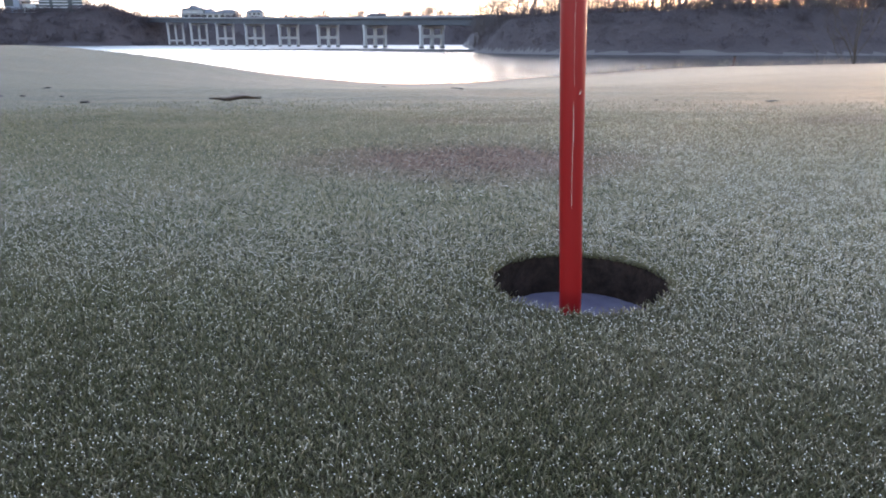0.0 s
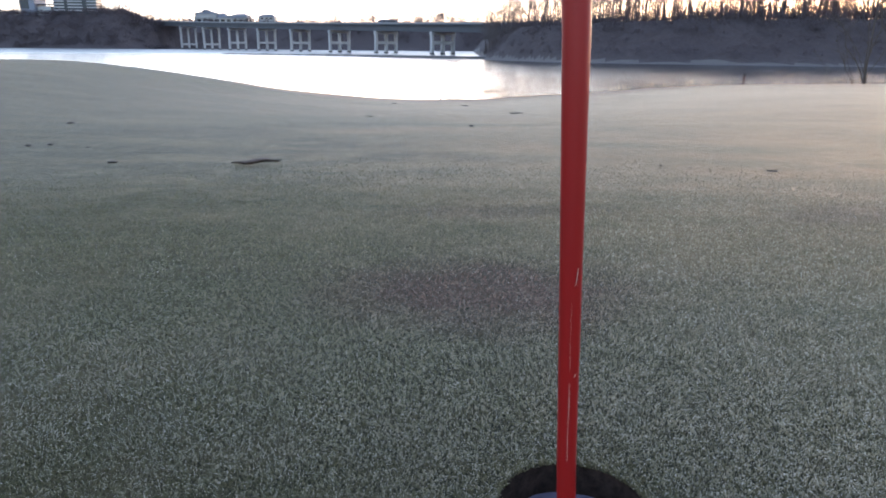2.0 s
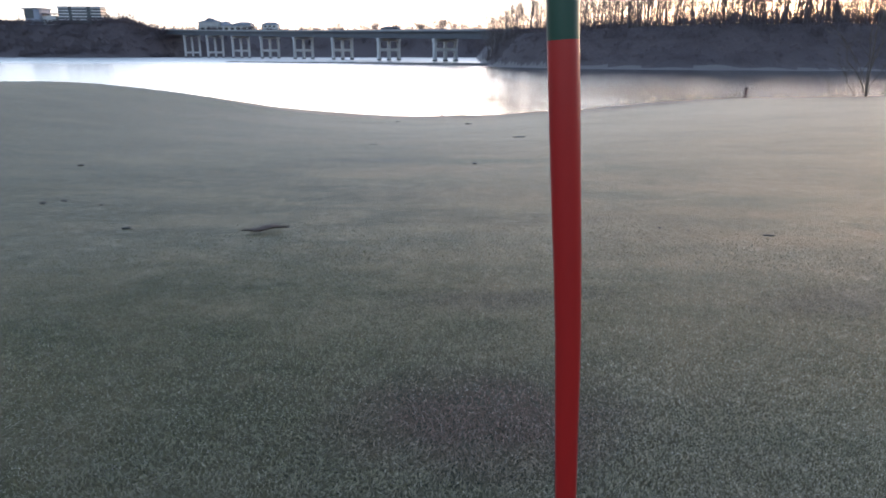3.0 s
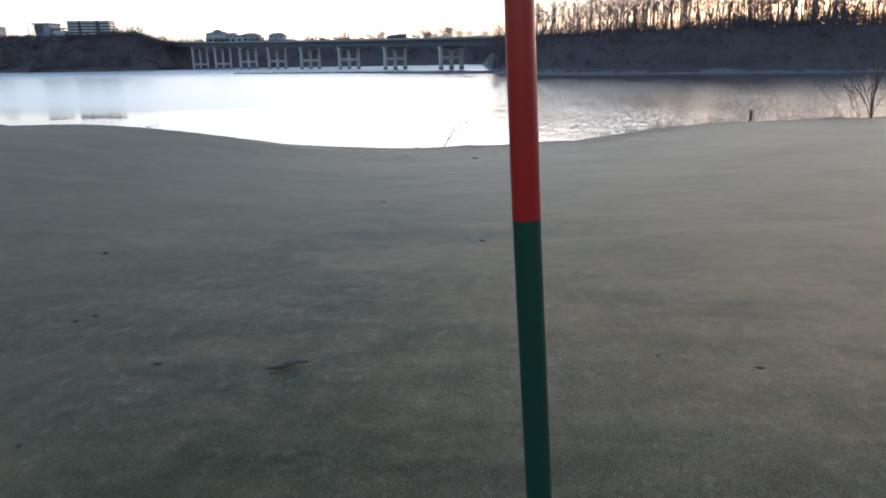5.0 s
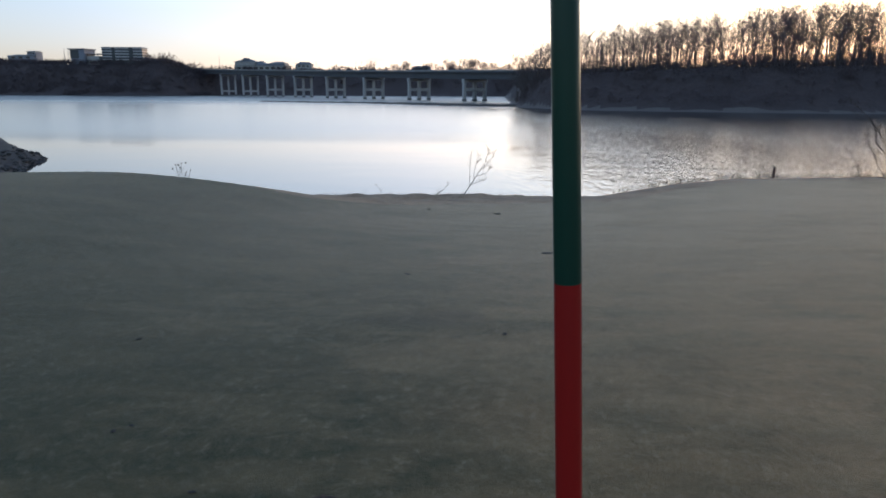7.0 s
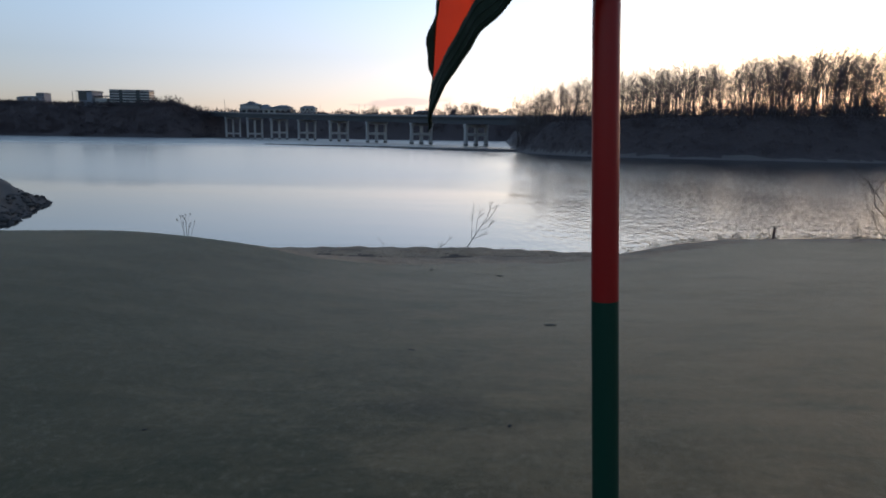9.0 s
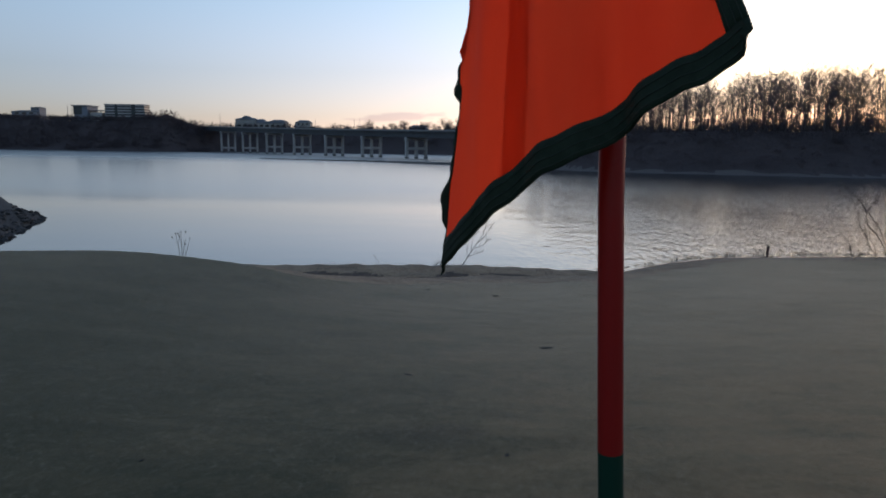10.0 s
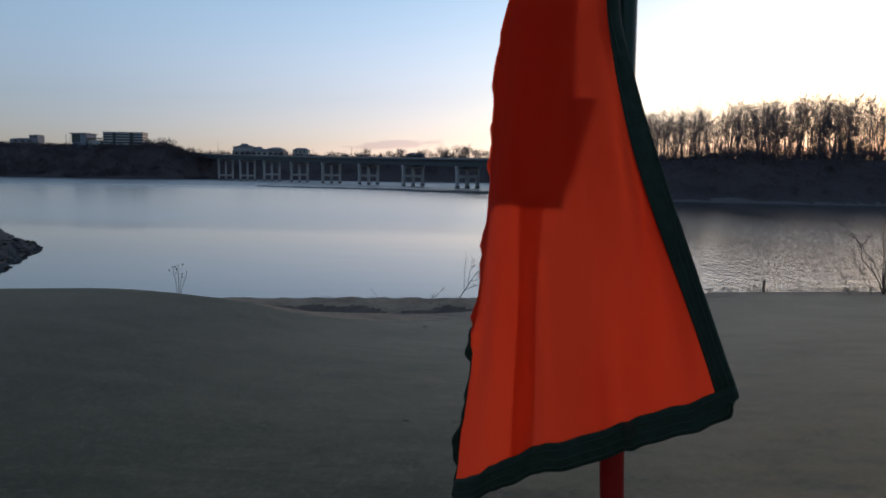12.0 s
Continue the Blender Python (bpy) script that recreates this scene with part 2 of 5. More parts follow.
def mat_blade():
    n = Nodes("grass_blade")
    rnd = n.tree.nodes.new("ShaderNodeNewGeometry").outputs["Random Per Island"]
    tip = n.tree.nodes.new("ShaderNodeAttribute")
    tip.attribute_name = "tip"
    dull = turf_colours(n, (0.068, 0.073, 0.030), (0.100, 0.080, 0.040), (0.104, 0.086, 0.050), (0.085, 0.048, 0.036))
    frosted = turf_colours(n, (0.62, 0.55, 0.39), (0.77, 0.62, 0.46), (0.88, 0.75, 0.61), (0.50, 0.32, 0.27))
    amount = n.math("MULTIPLY", n.math("POWER", tip.outputs["Fac"], 1.6), n.ramp(rnd, [(0.0, 0.03), (0.5, 0.12), (0.75, 0.55), (0.95, 0.8)]))
    # frost tone rises past the cup: grazing brightness put into the blade colour
    across = n.tree.nodes.new("ShaderNodeSeparateXYZ")
    n.link(n.place(), across.inputs["Vector"])
    out = n.math("ADD", across.outputs["Y"], n.math("MULTIPLY", across.outputs["X"], 0.25))
    out = n.math("ADD", out, n.math("MULTIPLY", n.math("SUBTRACT", n.noise(5.0, 3, 0.6), 0.5), 0.2))
    reach = n.node("ShaderNodeMapRange", From_Min=-0.25, From_Max=1.35, To_Min=0.0, To_Max=1.0)
    n.link(out, reach.inputs["Value"])
    away = n.ramp(reach.outputs["Result"], [(0.0, 0.06), (0.06, 0.16), (0.14, 0.43), (0.28, 0.68), (0.5, 0.85), (1.0, 0.95)])
    # sideways weight dims one side, again brightness held in the colour
    sideways = n.node("ShaderNodeMapRange", From_Min=-0.7, From_Max=0.3, To_Min=0.62, To_Max=1.05)
    n.link(across.outputs["X"], sideways.inputs["Value"])
    away = n.math("MULTIPLY", away, sideways.outputs["Result"])
    lip = n.tree.nodes.new("ShaderNodeVectorMath")
    lip.operation = "LENGTH"
    n.link(n.place((1.0, 1.0, 0.0)), lip.inputs[0])
    away = n.math("MULTIPLY", away, n.ramp(n.math("MULTIPLY", lip.outputs["Value"], 5.0), [(0.28, 0.35), (0.52, 1.0)]))
    away = n.math("MULTIPLY", away, n.ramp(tip.outputs["Fac"], [(0.0, 0.25), (0.9, 1.0)]))
    clump = n.math("MULTIPLY", n.ramp(n.noise(230.0, 2, 0.5), [(0.38, 0.2), (0.58, 1.0)]), n.ramp(n.noise(45.0, 3, 0.6), [(0.32, 0.55), (0.62, 1.0)]))
    amount = n.math("MULTIPLY", n.math("MAXIMUM", amount, away), clump)
    c = n.mix(amount, dull, frosted)
    d = n.node("ShaderNodeBsdfPrincipled", Roughness=0.4, Specular_IOR_Level=0.14)
    t = n.node("ShaderNodeBsdfTranslucent")
    n.link(c, d.inputs["Base Color"])
    n.link(c, t.inputs["Color"])
    m = n.node("ShaderNodeMixShader", Fac=0.45)
    n.link(d.outputs["BSDF"], m.inputs[1])
    n.link(t.outputs["BSDF"], m.inputs[2])
    n.link(m.outputs["Shader"], n.out.inputs["Surface"])
    return n.mat


def mat_frost():
    n = Nodes("frost_crystal")
    return n.surface((0.88, 0.81, 0.71), 0.14, None, Specular_IOR_Level=0.7)


def mat_bank():
    n = Nodes("bank_soil")
    a = n.noise(1.3, 6, 0.65)
    b = n.noise(14.0, 5, 0.7)
    c = n.mix(n.ramp(a, [(0.35, 0.0), (0.65, 1.0)]), (0.32, 0.19, 0.11), (0.43, 0.28, 0.17))
    c = n.mix(n.ramp(b, [(0.32, 0.5), (0.55, 0.0)]), c, (0.08, 0.06, 0.045))
    c = n.mix(n.ramp(n.noise(2.5, 5, 0.7, (0.4, 1.5, 1.0)), [(0.45, 0.0), (0.7, 0.6)]), c, (0.1, 0.08, 0.06))
    nrm = n.bump(a, 0.7, 0.15)
    nrm = n.bump(b, 0.8, 0.04, nrm)
    return n.surface(c, 0.9, nrm)


def mat_woods():
    n = Nodes("leaf_litter_slope")
    a = n.noise(0.05, 6, 0.6, (1, 1, 1.6))
    b = n.noise(0.7, 5, 0.7)
    c = n.mix(n.ramp(a, [(0.4, 0.0), (0.7, 1.0)]), (0.064, 0.046, 0.046), (0.092, 0.066, 0.062))
    c = n.mix(n.ramp(b, [(0.4, 0.7), (0.7, 0.0)]), c, (0.050, 0.037, 0.039))
    # pale rock shows in broken ledges
    ledge = n.ramp(n.noise(0.06, 6, 0.7, (1.0, 1.0, 2.6), warp=0.4), [(0.60, 0.0), (0.70, 0.35)])
    c = n.mix(ledge, c, (0.115, 0.096, 0.094))
    return n.surface(c, 0.95, n.bump(b, 0.8, 1.0))


def mat_beach():
    n = Nodes("pebble_beach")
    b = n.noise(3.0, 5, 0.75)
    c = n.mix(n.ramp(b, [(0.3, 0.0), (0.7, 1.0)]), (0.09, 0.074, 0.068), (0.145, 0.122, 0.112))
    return n.surface(c, 0.9, n.bump(b, 0.6, 0.2))


def mat_lake():
    n = Nodes("lake_water")
    xyz = n.tree.nodes.new("ShaderNodeSeparateXYZ")
    n.link(n.place(), xyz.inputs["Vector"])
    # a breeze ruffles the water off the wooded shore; the near water in the lee is a mirror
    breeze = n.node("ShaderNodeMapRange", From_Min=-0.5, From_Max=11.0, To_Min=0.0, To_Max=1.0)
    n.link(n.math("ADD", xyz.outputs["X"], n.math("MULTIPLY", n.math("SUBTRACT", n.noise(0.05, 3, 0.5), 0.5), 14.0)), breeze.inputs["Value"])
    streaks = n.ramp(n.noise(0.06, 3, 0.5, (1.0, 0.4, 1.0)), [(0.34, 0.55), (0.6, 1.0)])
    ruffle = n.math("ADD", n.math("MULTIPLY", n.math("MULTIPLY", breeze.outputs["Result"], streaks), 0.075), 0.0012)
    small = n.noise(3.6, 3, 0.5, (1.0, 0.32, 1.0), warp=0.3)
    swell = n.noise(0.4, 2, 0.5, (0.5, 1.0, 1.0))
    chop = n.noise(1.1, 3, 0.6, (0.8, 0.5, 1.0))
    h = n.math("ADD", n.math("MULTIPLY", small, ruffle), n.math("MULTIPLY", swell, 0.010))
    h = n.math("ADD", h, n.math("MULTIPLY", n.math("MULTIPLY", chop, ruffle), 0.6))
    waves = n.bump(h, 1.0, 1.0)
    # past a clear line the open lake is stirred by a light air
    line = n.math("ADD", xyz.outputs["Y"], n.math("MULTIPLY", n.math("SUBTRACT", n.noise(0.08, 3, 0.5, (0.5, 1.0, 1.0)), 0.5), 12.0))
    stirred = n.node("ShaderNodeMapRange", From_Min=53.0, From_Max=61.0, To_Min=0.03, To_Max=0.15)
    n.link(line, stirred.inputs["Value"])
    lee = n.node("ShaderNodeMapRange", From_Min=-4.0, From_Max=6.0, To_Min=1.0, To_Max=0.4)
    n.link(xyz.outputs["X"], lee.inputs["Value"])
    far = n.node("ShaderNodeMapRange", From_Min=130.0, From_Max=330.0, To_Min=0.03, To_Max=0.36)
    n.link(xyz.outputs["Y"], far.inputs["Value"])
    rough = n.math("MAXIMUM", far.outputs["Result"], n.math("MULTIPLY", stirred.outputs["Result"], lee.outputs["Result"]))
    # normals lean towards the camera, so far ripples mirror the sky above the hills
    facing = n.node("ShaderNodeMapRange", From_Min=53.0, From_Max=75.0, To_Min=0.0, To_Max=-0.028)
    n.link(line, facing.inputs["Value"])
    lean = n.tree.nodes.new("ShaderNodeCombineXYZ")
    calm = n.math("MULTIPLY", facing.outputs["Result"], n.math("SUBTRACT", 1.0, breeze.outputs["Result"]))
    open_side = n.node("ShaderNodeMapRange", From_Min=28.0, From_Max=125.0, To_Min=0.008, To_Max=0.046)
    n.link(xyz.outputs["Y"], open_side.inputs["Value"])
    n.link(n.math("SUBTRACT", calm, n.math("MULTIPLY", breeze.outputs["Result"], open_side.outputs["Result"])), lean.inputs["Y"])
    both = n.tree.nodes.new("ShaderNodeVectorMath")
    n.link(waves, both.inputs[0])
    n.link(lean.outputs["Vector"], both.inputs[1])
    unit = n.tree.nodes.new("ShaderNodeVectorMath")
    unit.operation = "NORMALIZE"
    n.link(both.outputs["Vector"], unit.inputs[0])
    nrm = unit.outputs["Vector"]
    return n.surface((0.05, 0.048, 0.047), rough, nrm, IOR=1.5, Specular_IOR_Level=0.5)


def mat_paint(name, colour, dark, rough=0.3, grime=0.35):
    n = Nodes(name)
    a = n.noise(35.0, 5, 0.65, (1, 1, 0.25), "Object")
    b = n.noise(420.0, 3, 0.6, (1, 1, 0.3), "Object")
    c = n.mix(n.math("MULTIPLY", n.ramp(a, [(0.4, 0.0), (0.75, 1.0)]), grime), colour, dark)
    r = n.math("ADD", n.math("MULTIPLY", a, 0.25), rough - 0.1)
    return n.surface(c, r, n.bump(b, 0.12, 0.0005), Coat_Weight=0.03, Coat_Roughness=0.15, Specular_IOR_Level=0.2)


def mat_plain(name, colour, dark, scale, rough=0.8, bump=0.3, dist=0.02, coords="Position", stretch=(1, 1, 1), metal=0.0):
    n = Nodes(name)
    a = n.noise(scale, 5, 0.65, stretch, coords)
    b = n.noise(scale * 9, 4, 0.7, stretch, coords)
    c = n.mix(n.ramp(a, [(0.3, 0.0), (0.7, 1.0)]), colour, dark)
    c = n.mix(n.math("MULTIPLY", n.ramp(b, [(0.45, 0.0), (0.75, 1.0)]), 0.4), c, dark)
    return n.surface(c, rough, n.bump(b, bump, dist), Metallic=metal)


def mat_cloth(name, colour, deep, sheer=0.0, thin=0.9):
    """Thin flag nylon: daylight glows through it."""
    n = Nodes(name)
    # darker streaks put crease shading into the cloth colour
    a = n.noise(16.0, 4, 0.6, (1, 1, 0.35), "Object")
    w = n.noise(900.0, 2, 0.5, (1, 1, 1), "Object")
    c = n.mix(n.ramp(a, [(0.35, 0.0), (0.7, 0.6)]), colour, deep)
    crease = n.noise(9.0, 1.5, 0.4, (2.0, 2.0, 0.45), "Object", 0.6)
    nrm = n.bump(w, 0.25, 0.0006, n.bump(crease, 1.0, 0.014))
    d = n.node("ShaderNodeBsdfPrincipled", Roughness=0.55, Specular_IOR_Level=0.6, Sheen_Weight=0.6, Sheen_Roughness=0.4)
    n.link(c, d.inputs["Base Color"])
    n.link(nrm, d.inputs["Normal"])
    t = n.node("ShaderNodeBsdfTranslucent")
    n.link(c, t.inputs["Color"])
    n.link(nrm, t.inputs["Normal"])
    m = n.node("ShaderNodeMixShader", Fac=thin)
    n.link(d.outputs["BSDF"], m.inputs[1])
    n.link(t.outputs["BSDF"], m.inputs[2])
    if sheer:
        clear = n.node("ShaderNodeBsdfTransparent")
        m2 = n.node("ShaderNodeMixShader", Fac=sheer)
        n.link(m.outputs["Shader"], m2.inputs[1])
        n.link(clear.outputs["BSDF"], m2.inputs[2])
        m = m2
    n.link(m.outputs["Shader"], n.out.inputs["Surface"])
    return n.mat


def mat_hem():
    n = Nodes("hem_cloth")
    a = n.noise(140.0, 4, 0.6, (1, 1, 1), "Object")
    b = n.noise(600.0, 3, 0.6, (1, 1, 1), "Object")
    c = n.mix(n.ramp(a, [(0.35, 0.0), (0.7, 1.0)]), (0.011, 0.019, 0.011), (0.019, 0.031, 0.019))
    return n.surface(c, 0.8, n.bump(b, 0.5, 0.001), Specular_IOR_Level=0.2)


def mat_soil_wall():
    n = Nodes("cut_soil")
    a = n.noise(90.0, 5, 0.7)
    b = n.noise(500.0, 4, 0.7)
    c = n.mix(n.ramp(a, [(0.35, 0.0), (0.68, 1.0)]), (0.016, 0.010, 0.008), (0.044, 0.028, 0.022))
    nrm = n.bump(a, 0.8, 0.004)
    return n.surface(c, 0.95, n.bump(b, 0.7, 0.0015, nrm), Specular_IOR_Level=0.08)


def mat_cup_water():
    n = Nodes("cup_ice")
    a = n.noise(60.0, 4, 0.6)
    c = n.mix(n.ramp(a, [(0.35, 0.0), (0.7, 1.0)]), (0.12, 0.105, 0.145), (0.16, 0.145, 0.19))
    return n.surface(c, 0.09, n.bump(a, 0.03, 0.001), IOR=1.4, Specular_IOR_Level=0.5)


def mat_glass_dark(name="window_glass"):
    n = Nodes(name)
    return n.surface((0.02, 0.025, 0.03), 0.08)


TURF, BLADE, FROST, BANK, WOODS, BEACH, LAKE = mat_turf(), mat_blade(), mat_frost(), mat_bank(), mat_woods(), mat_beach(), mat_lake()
RED = mat_paint("red_paint", (0.25, 0.010, 0.009), (0.17, 0.009, 0.008))
GREEN = mat_paint("green_paint", (0.0045, 0.034, 0.022), (0.004, 0.022, 0.015))
SCRATCH = mat_plain("bare_fibreglass", (0.62, 0.52, 0.42), (0.5, 0.38, 0.3), 200, 0.6)
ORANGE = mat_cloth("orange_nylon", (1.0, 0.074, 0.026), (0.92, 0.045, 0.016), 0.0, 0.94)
HEM = mat_hem()
THREAD = mat_plain("hem_thread", (0.019, 0.031, 0.020), (0.012, 0.021, 0.013), 400, 0.8, 0.3, 0.0004, "Object")
SOIL = mat_soil_wall()
CUP_WATER = mat_cup_water()
CUP_LINER = mat_plain("cup_liner_plastic", (0.6, 0.6, 0.58), (0.35, 0.34, 0.3), 80, 0.5)
BARK = mat_plain("winter_bark", (0.105, 0.083, 0.079), (0.062, 0.050, 0.049), 3.0, 0.9, 0.5, 0.03, "Object", (1, 1, 0.3))
PALE_BARK = mat_plain("pale_bark", (0.3, 0.27, 0.24), (0.16, 0.14, 0.12), 6.0, 0.85, 0.4, 0.02, "Object", (1, 1, 0.3))
STEM = mat_plain("dry_stem", (0.2, 0.15, 0.11), (0.1, 0.075, 0.055), 30.0, 0.85, 0.3, 0.003, "Object")
DARK_STEM = mat_plain("dark_stem", (0.085, 0.06, 0.045), (0.045, 0.032, 0.025), 30.0, 0.85, 0.3, 0.003, "Object")
BRUSH = mat_plain("bare_brush", (0.095, 0.070, 0.073), (0.058, 0.044, 0.048), 0.4, 0.95)
CONCRETE = mat_plain("pier_concrete", (0.42, 0.40, 0.39), (0.30, 0.285, 0.28), 0.25, 0.85, 0.3, 0.1, "Position", (1, 1, 0.3))
STEEL = mat_plain("girder_steel", (0.06, 0.065, 0.075), (0.04, 0.042, 0.05), 0.2, 0.7)
RAIL = mat_plain("parapet_concrete", (0.26, 0.25, 0.24), (0.18, 0.17, 0.17), 0.3, 0.85)
WALL_GREY = mat_plain("render_grey", (0.2, 0.22, 0.26), (0.15, 0.16, 0.19), 0.2, 0.8)
WALL_PALE = mat_plain("render_pale", (0.36, 0.35, 0.33), (0.27, 0.26, 0.25), 0.2, 0.8)
BAND_DARK = mat_plain("dark_band", (0.035, 0.04, 0.045), (0.025, 0.028, 0.03), 0.3, 0.5)
ROOF = mat_plain("roof_grey", (0.16, 0.17, 0.19), (0.1, 0.11, 0.12), 0.2, 0.8)
GLASS = mat_glass_dark()
STONE = mat_plain("riprap_stone", (0.075, 0.064, 0.058), (0.03, 0.027, 0.026), 1.2, 0.9, 0.5, 0.08)
MUD = mat_plain("mud_bar", (0.06, 0.05, 0.045), (0.03, 0.027, 0.026), 0.5, 0.9)
LEAF = mat_plain("dead_leaf", (0.11, 0.066, 0.045), (0.02, 0.013, 0.010), 60.0, 0.8, 0.5, 0.002)
CHIP = mat_plain("dark_debris", (0.05, 0.04, 0.032), (0.02, 0.017, 0.014), 80.0, 0.9)
GULLY = mat_plain("dark_gully_soil", (0.17, 0.105, 0.07), (0.075, 0.046, 0.032), 3.0, 0.9, 0.6, 0.05)
SPIT = mat_plain("spit_earth", (0.085, 0.068, 0.058), (0.05, 0.04, 0.035), 1.5, 0.9, 0.6, 0.08)
# added strip; its colour sets how dark the band through the flag looks
DIM_STRIP = mat_cloth("dim_strip_cloth", (0.78, 0.46, 0.34), (0.70, 0.40, 0.30), 0.0, 0.85)
FOOTING = mat_plain("wet_pier_foot", (0.17, 0.16, 0.155), (0.1, 0.095, 0.09), 0.3, 0.8)
# patch colour chosen for the dimmed tone it gives through the orange
PATCH = mat_cloth("patch_cloth", (0.45, 0.27, 0.22), (0.40, 0.24, 0.19), 0.0, 0.70)
STAKE_RED = mat_plain("faded_stake_paint", (0.09, 0.022, 0.018), (0.04, 0.022, 0.018), 20.0, 0.7)


# ---- mesh helpers ----
def mesh_of(bm, name, materials, smooth=False):
    me = bpy.data.meshes.new(name)
    bm.to_mesh(me)
    bm.free()
    for m in materials if isinstance(materials, (list, tuple)) else [materials]:
        me.materials.append(m)
    if smooth:
        me.shade_smooth()
    return me


def part(name, bm, material, parent=None, label="", smooth=False):
    ob = new(name, mesh_of(bm, name, material, smooth))
    if parent is not None:
        ob.parent = parent
    return tagged(ob, label)


def piece(name, me, parent, m):
    ob = new(name, me)
    ob.parent = parent
    ob.matrix_basis = m
    return ob


def thing(name, m, label, category, group="", kind=""):
    ob = new(name)
    ob.empty_display_size = 0.2
    ob.matrix_basis = m
    return tagged(ob, label, category, group, kind)


def arrays_mesh(name, verts, faces, materials, slots=None, smooth=False):
    """A mesh from numpy arrays; faces is one array of triangles or of quads."""
    me = bpy.data.meshes.new(name)
    k = faces.shape[1]
    me.vertices.add(len(verts))
    me.vertices.foreach_set("co", np.ascontiguousarray(verts, np.float32).ravel())
    me.loops.add(faces.size)
    me.loops.foreach_set("vertex_index", np.ascontiguousarray(faces, np.int32).ravel())
    me.polygons.add(len(faces))
    me.polygons.foreach_set("loop_start", np.arange(0, faces.size, k, dtype=np.int32))
    for m in materials:
        me.materials.append(m)
    if slots is not None:
        me.polygons.foreach_set("material_index", np.ascontiguousarray(slots, np.int32))
    me.polygons.foreach_set("use_smooth", np.full(len(faces), smooth))
    me.update(calc_edges=True)
    me.validate()
    return me


def box(bm, x0, x1, y0, y1, z0, z1, bevel=0.0):
    vs = [bm.verts.new((x, y, z)) for z in (z0, z1) for x, y in ((x0, y0), (x1, y0), (x1, y1), (x0, y1))]
    fs = [bm.faces.new([vs[i] for i in q]) for q in ((3, 2, 1, 0), (4, 5, 6, 7), (0, 1, 5, 4), (1, 2, 6, 5), (2, 3, 7, 6), (3, 0, 4, 7))]
    if bevel:
        edges = list({e for f in fs for e in f.edges})
        bmesh.ops.bevel(bm, geom=edges, offset=bevel, segments=2, affect="EDGES", profile=0.5)
    return bm


def tube(bm, points, radii, sides=6, caps=True):
    """A tapered tube along a line of points."""
    rings = []
    pts = [Vector(p) for p in points]
    for i, p in enumerate(pts):
        d = (pts[min(i + 1, len(pts) - 1)] - pts[max(i - 1, 0)]).normalized()
        a = d.cross(Vector((0.31, 0.77, 0.12))).normalized()
        b = d.cross(a)
        rings.append([bm.verts.new(p + radii[i] * (a * math.cos(k * math.tau / sides) + b * math.sin(k * math.tau / sides))) for k in range(sides)])
    for r0, r1 in zip(rings, rings[1:]):
        for k in range(sides):
            bm.faces.new((r0[k], r0[(k + 1) % sides], r1[(k + 1) % sides], r1[k]))
    if caps:
        bm.faces.new(rings[0][::-1])
        bm.faces.new(rings[-1])
    return bm


def smooth01(a, b, x):
    u = np.clip((x - a) / (b - a), 0, 1)
    return u * u * (3 - 2 * u)


def wavy(x, y, s, seed=0.0):
    """Cheap uneven relief, about -1 to 1."""
    return (np.sin(x * s + 1.3 + seed) * np.cos(y * s * 0.83 + 0.4 + seed * 2) + 0.5 * np.sin(x * s * 2.3 - y * s * 1.7 + seed * 3) + 0.35 * np.sin(x * s * 4.1 + y * s * 3.9 + seed)) / 1.85


# ---- the land ----
WATER = -2.9


def edge_y(x):
    """How far the green runs before its edge, by x."""
    return np.interp(x, (-40, -7, -3, -1.9, 0, 1.9, 2.8, 3.7, 5.0, 8, 60), (4, 10.1, 10.8, 11.6, 12.7, 11.9, 12.7, 13.5, 14.0, 14.2, 16))


def edge_z(x):
    left = 0.1 - 0.7 * smooth01(-6.6, -0.3, x)
    return left + 0.15 * smooth01(0.1, 2.0, x) + 0.016 * np.clip(x - 2, 0, 25) + 0.03 * smooth01(3.0, 5.5, x)


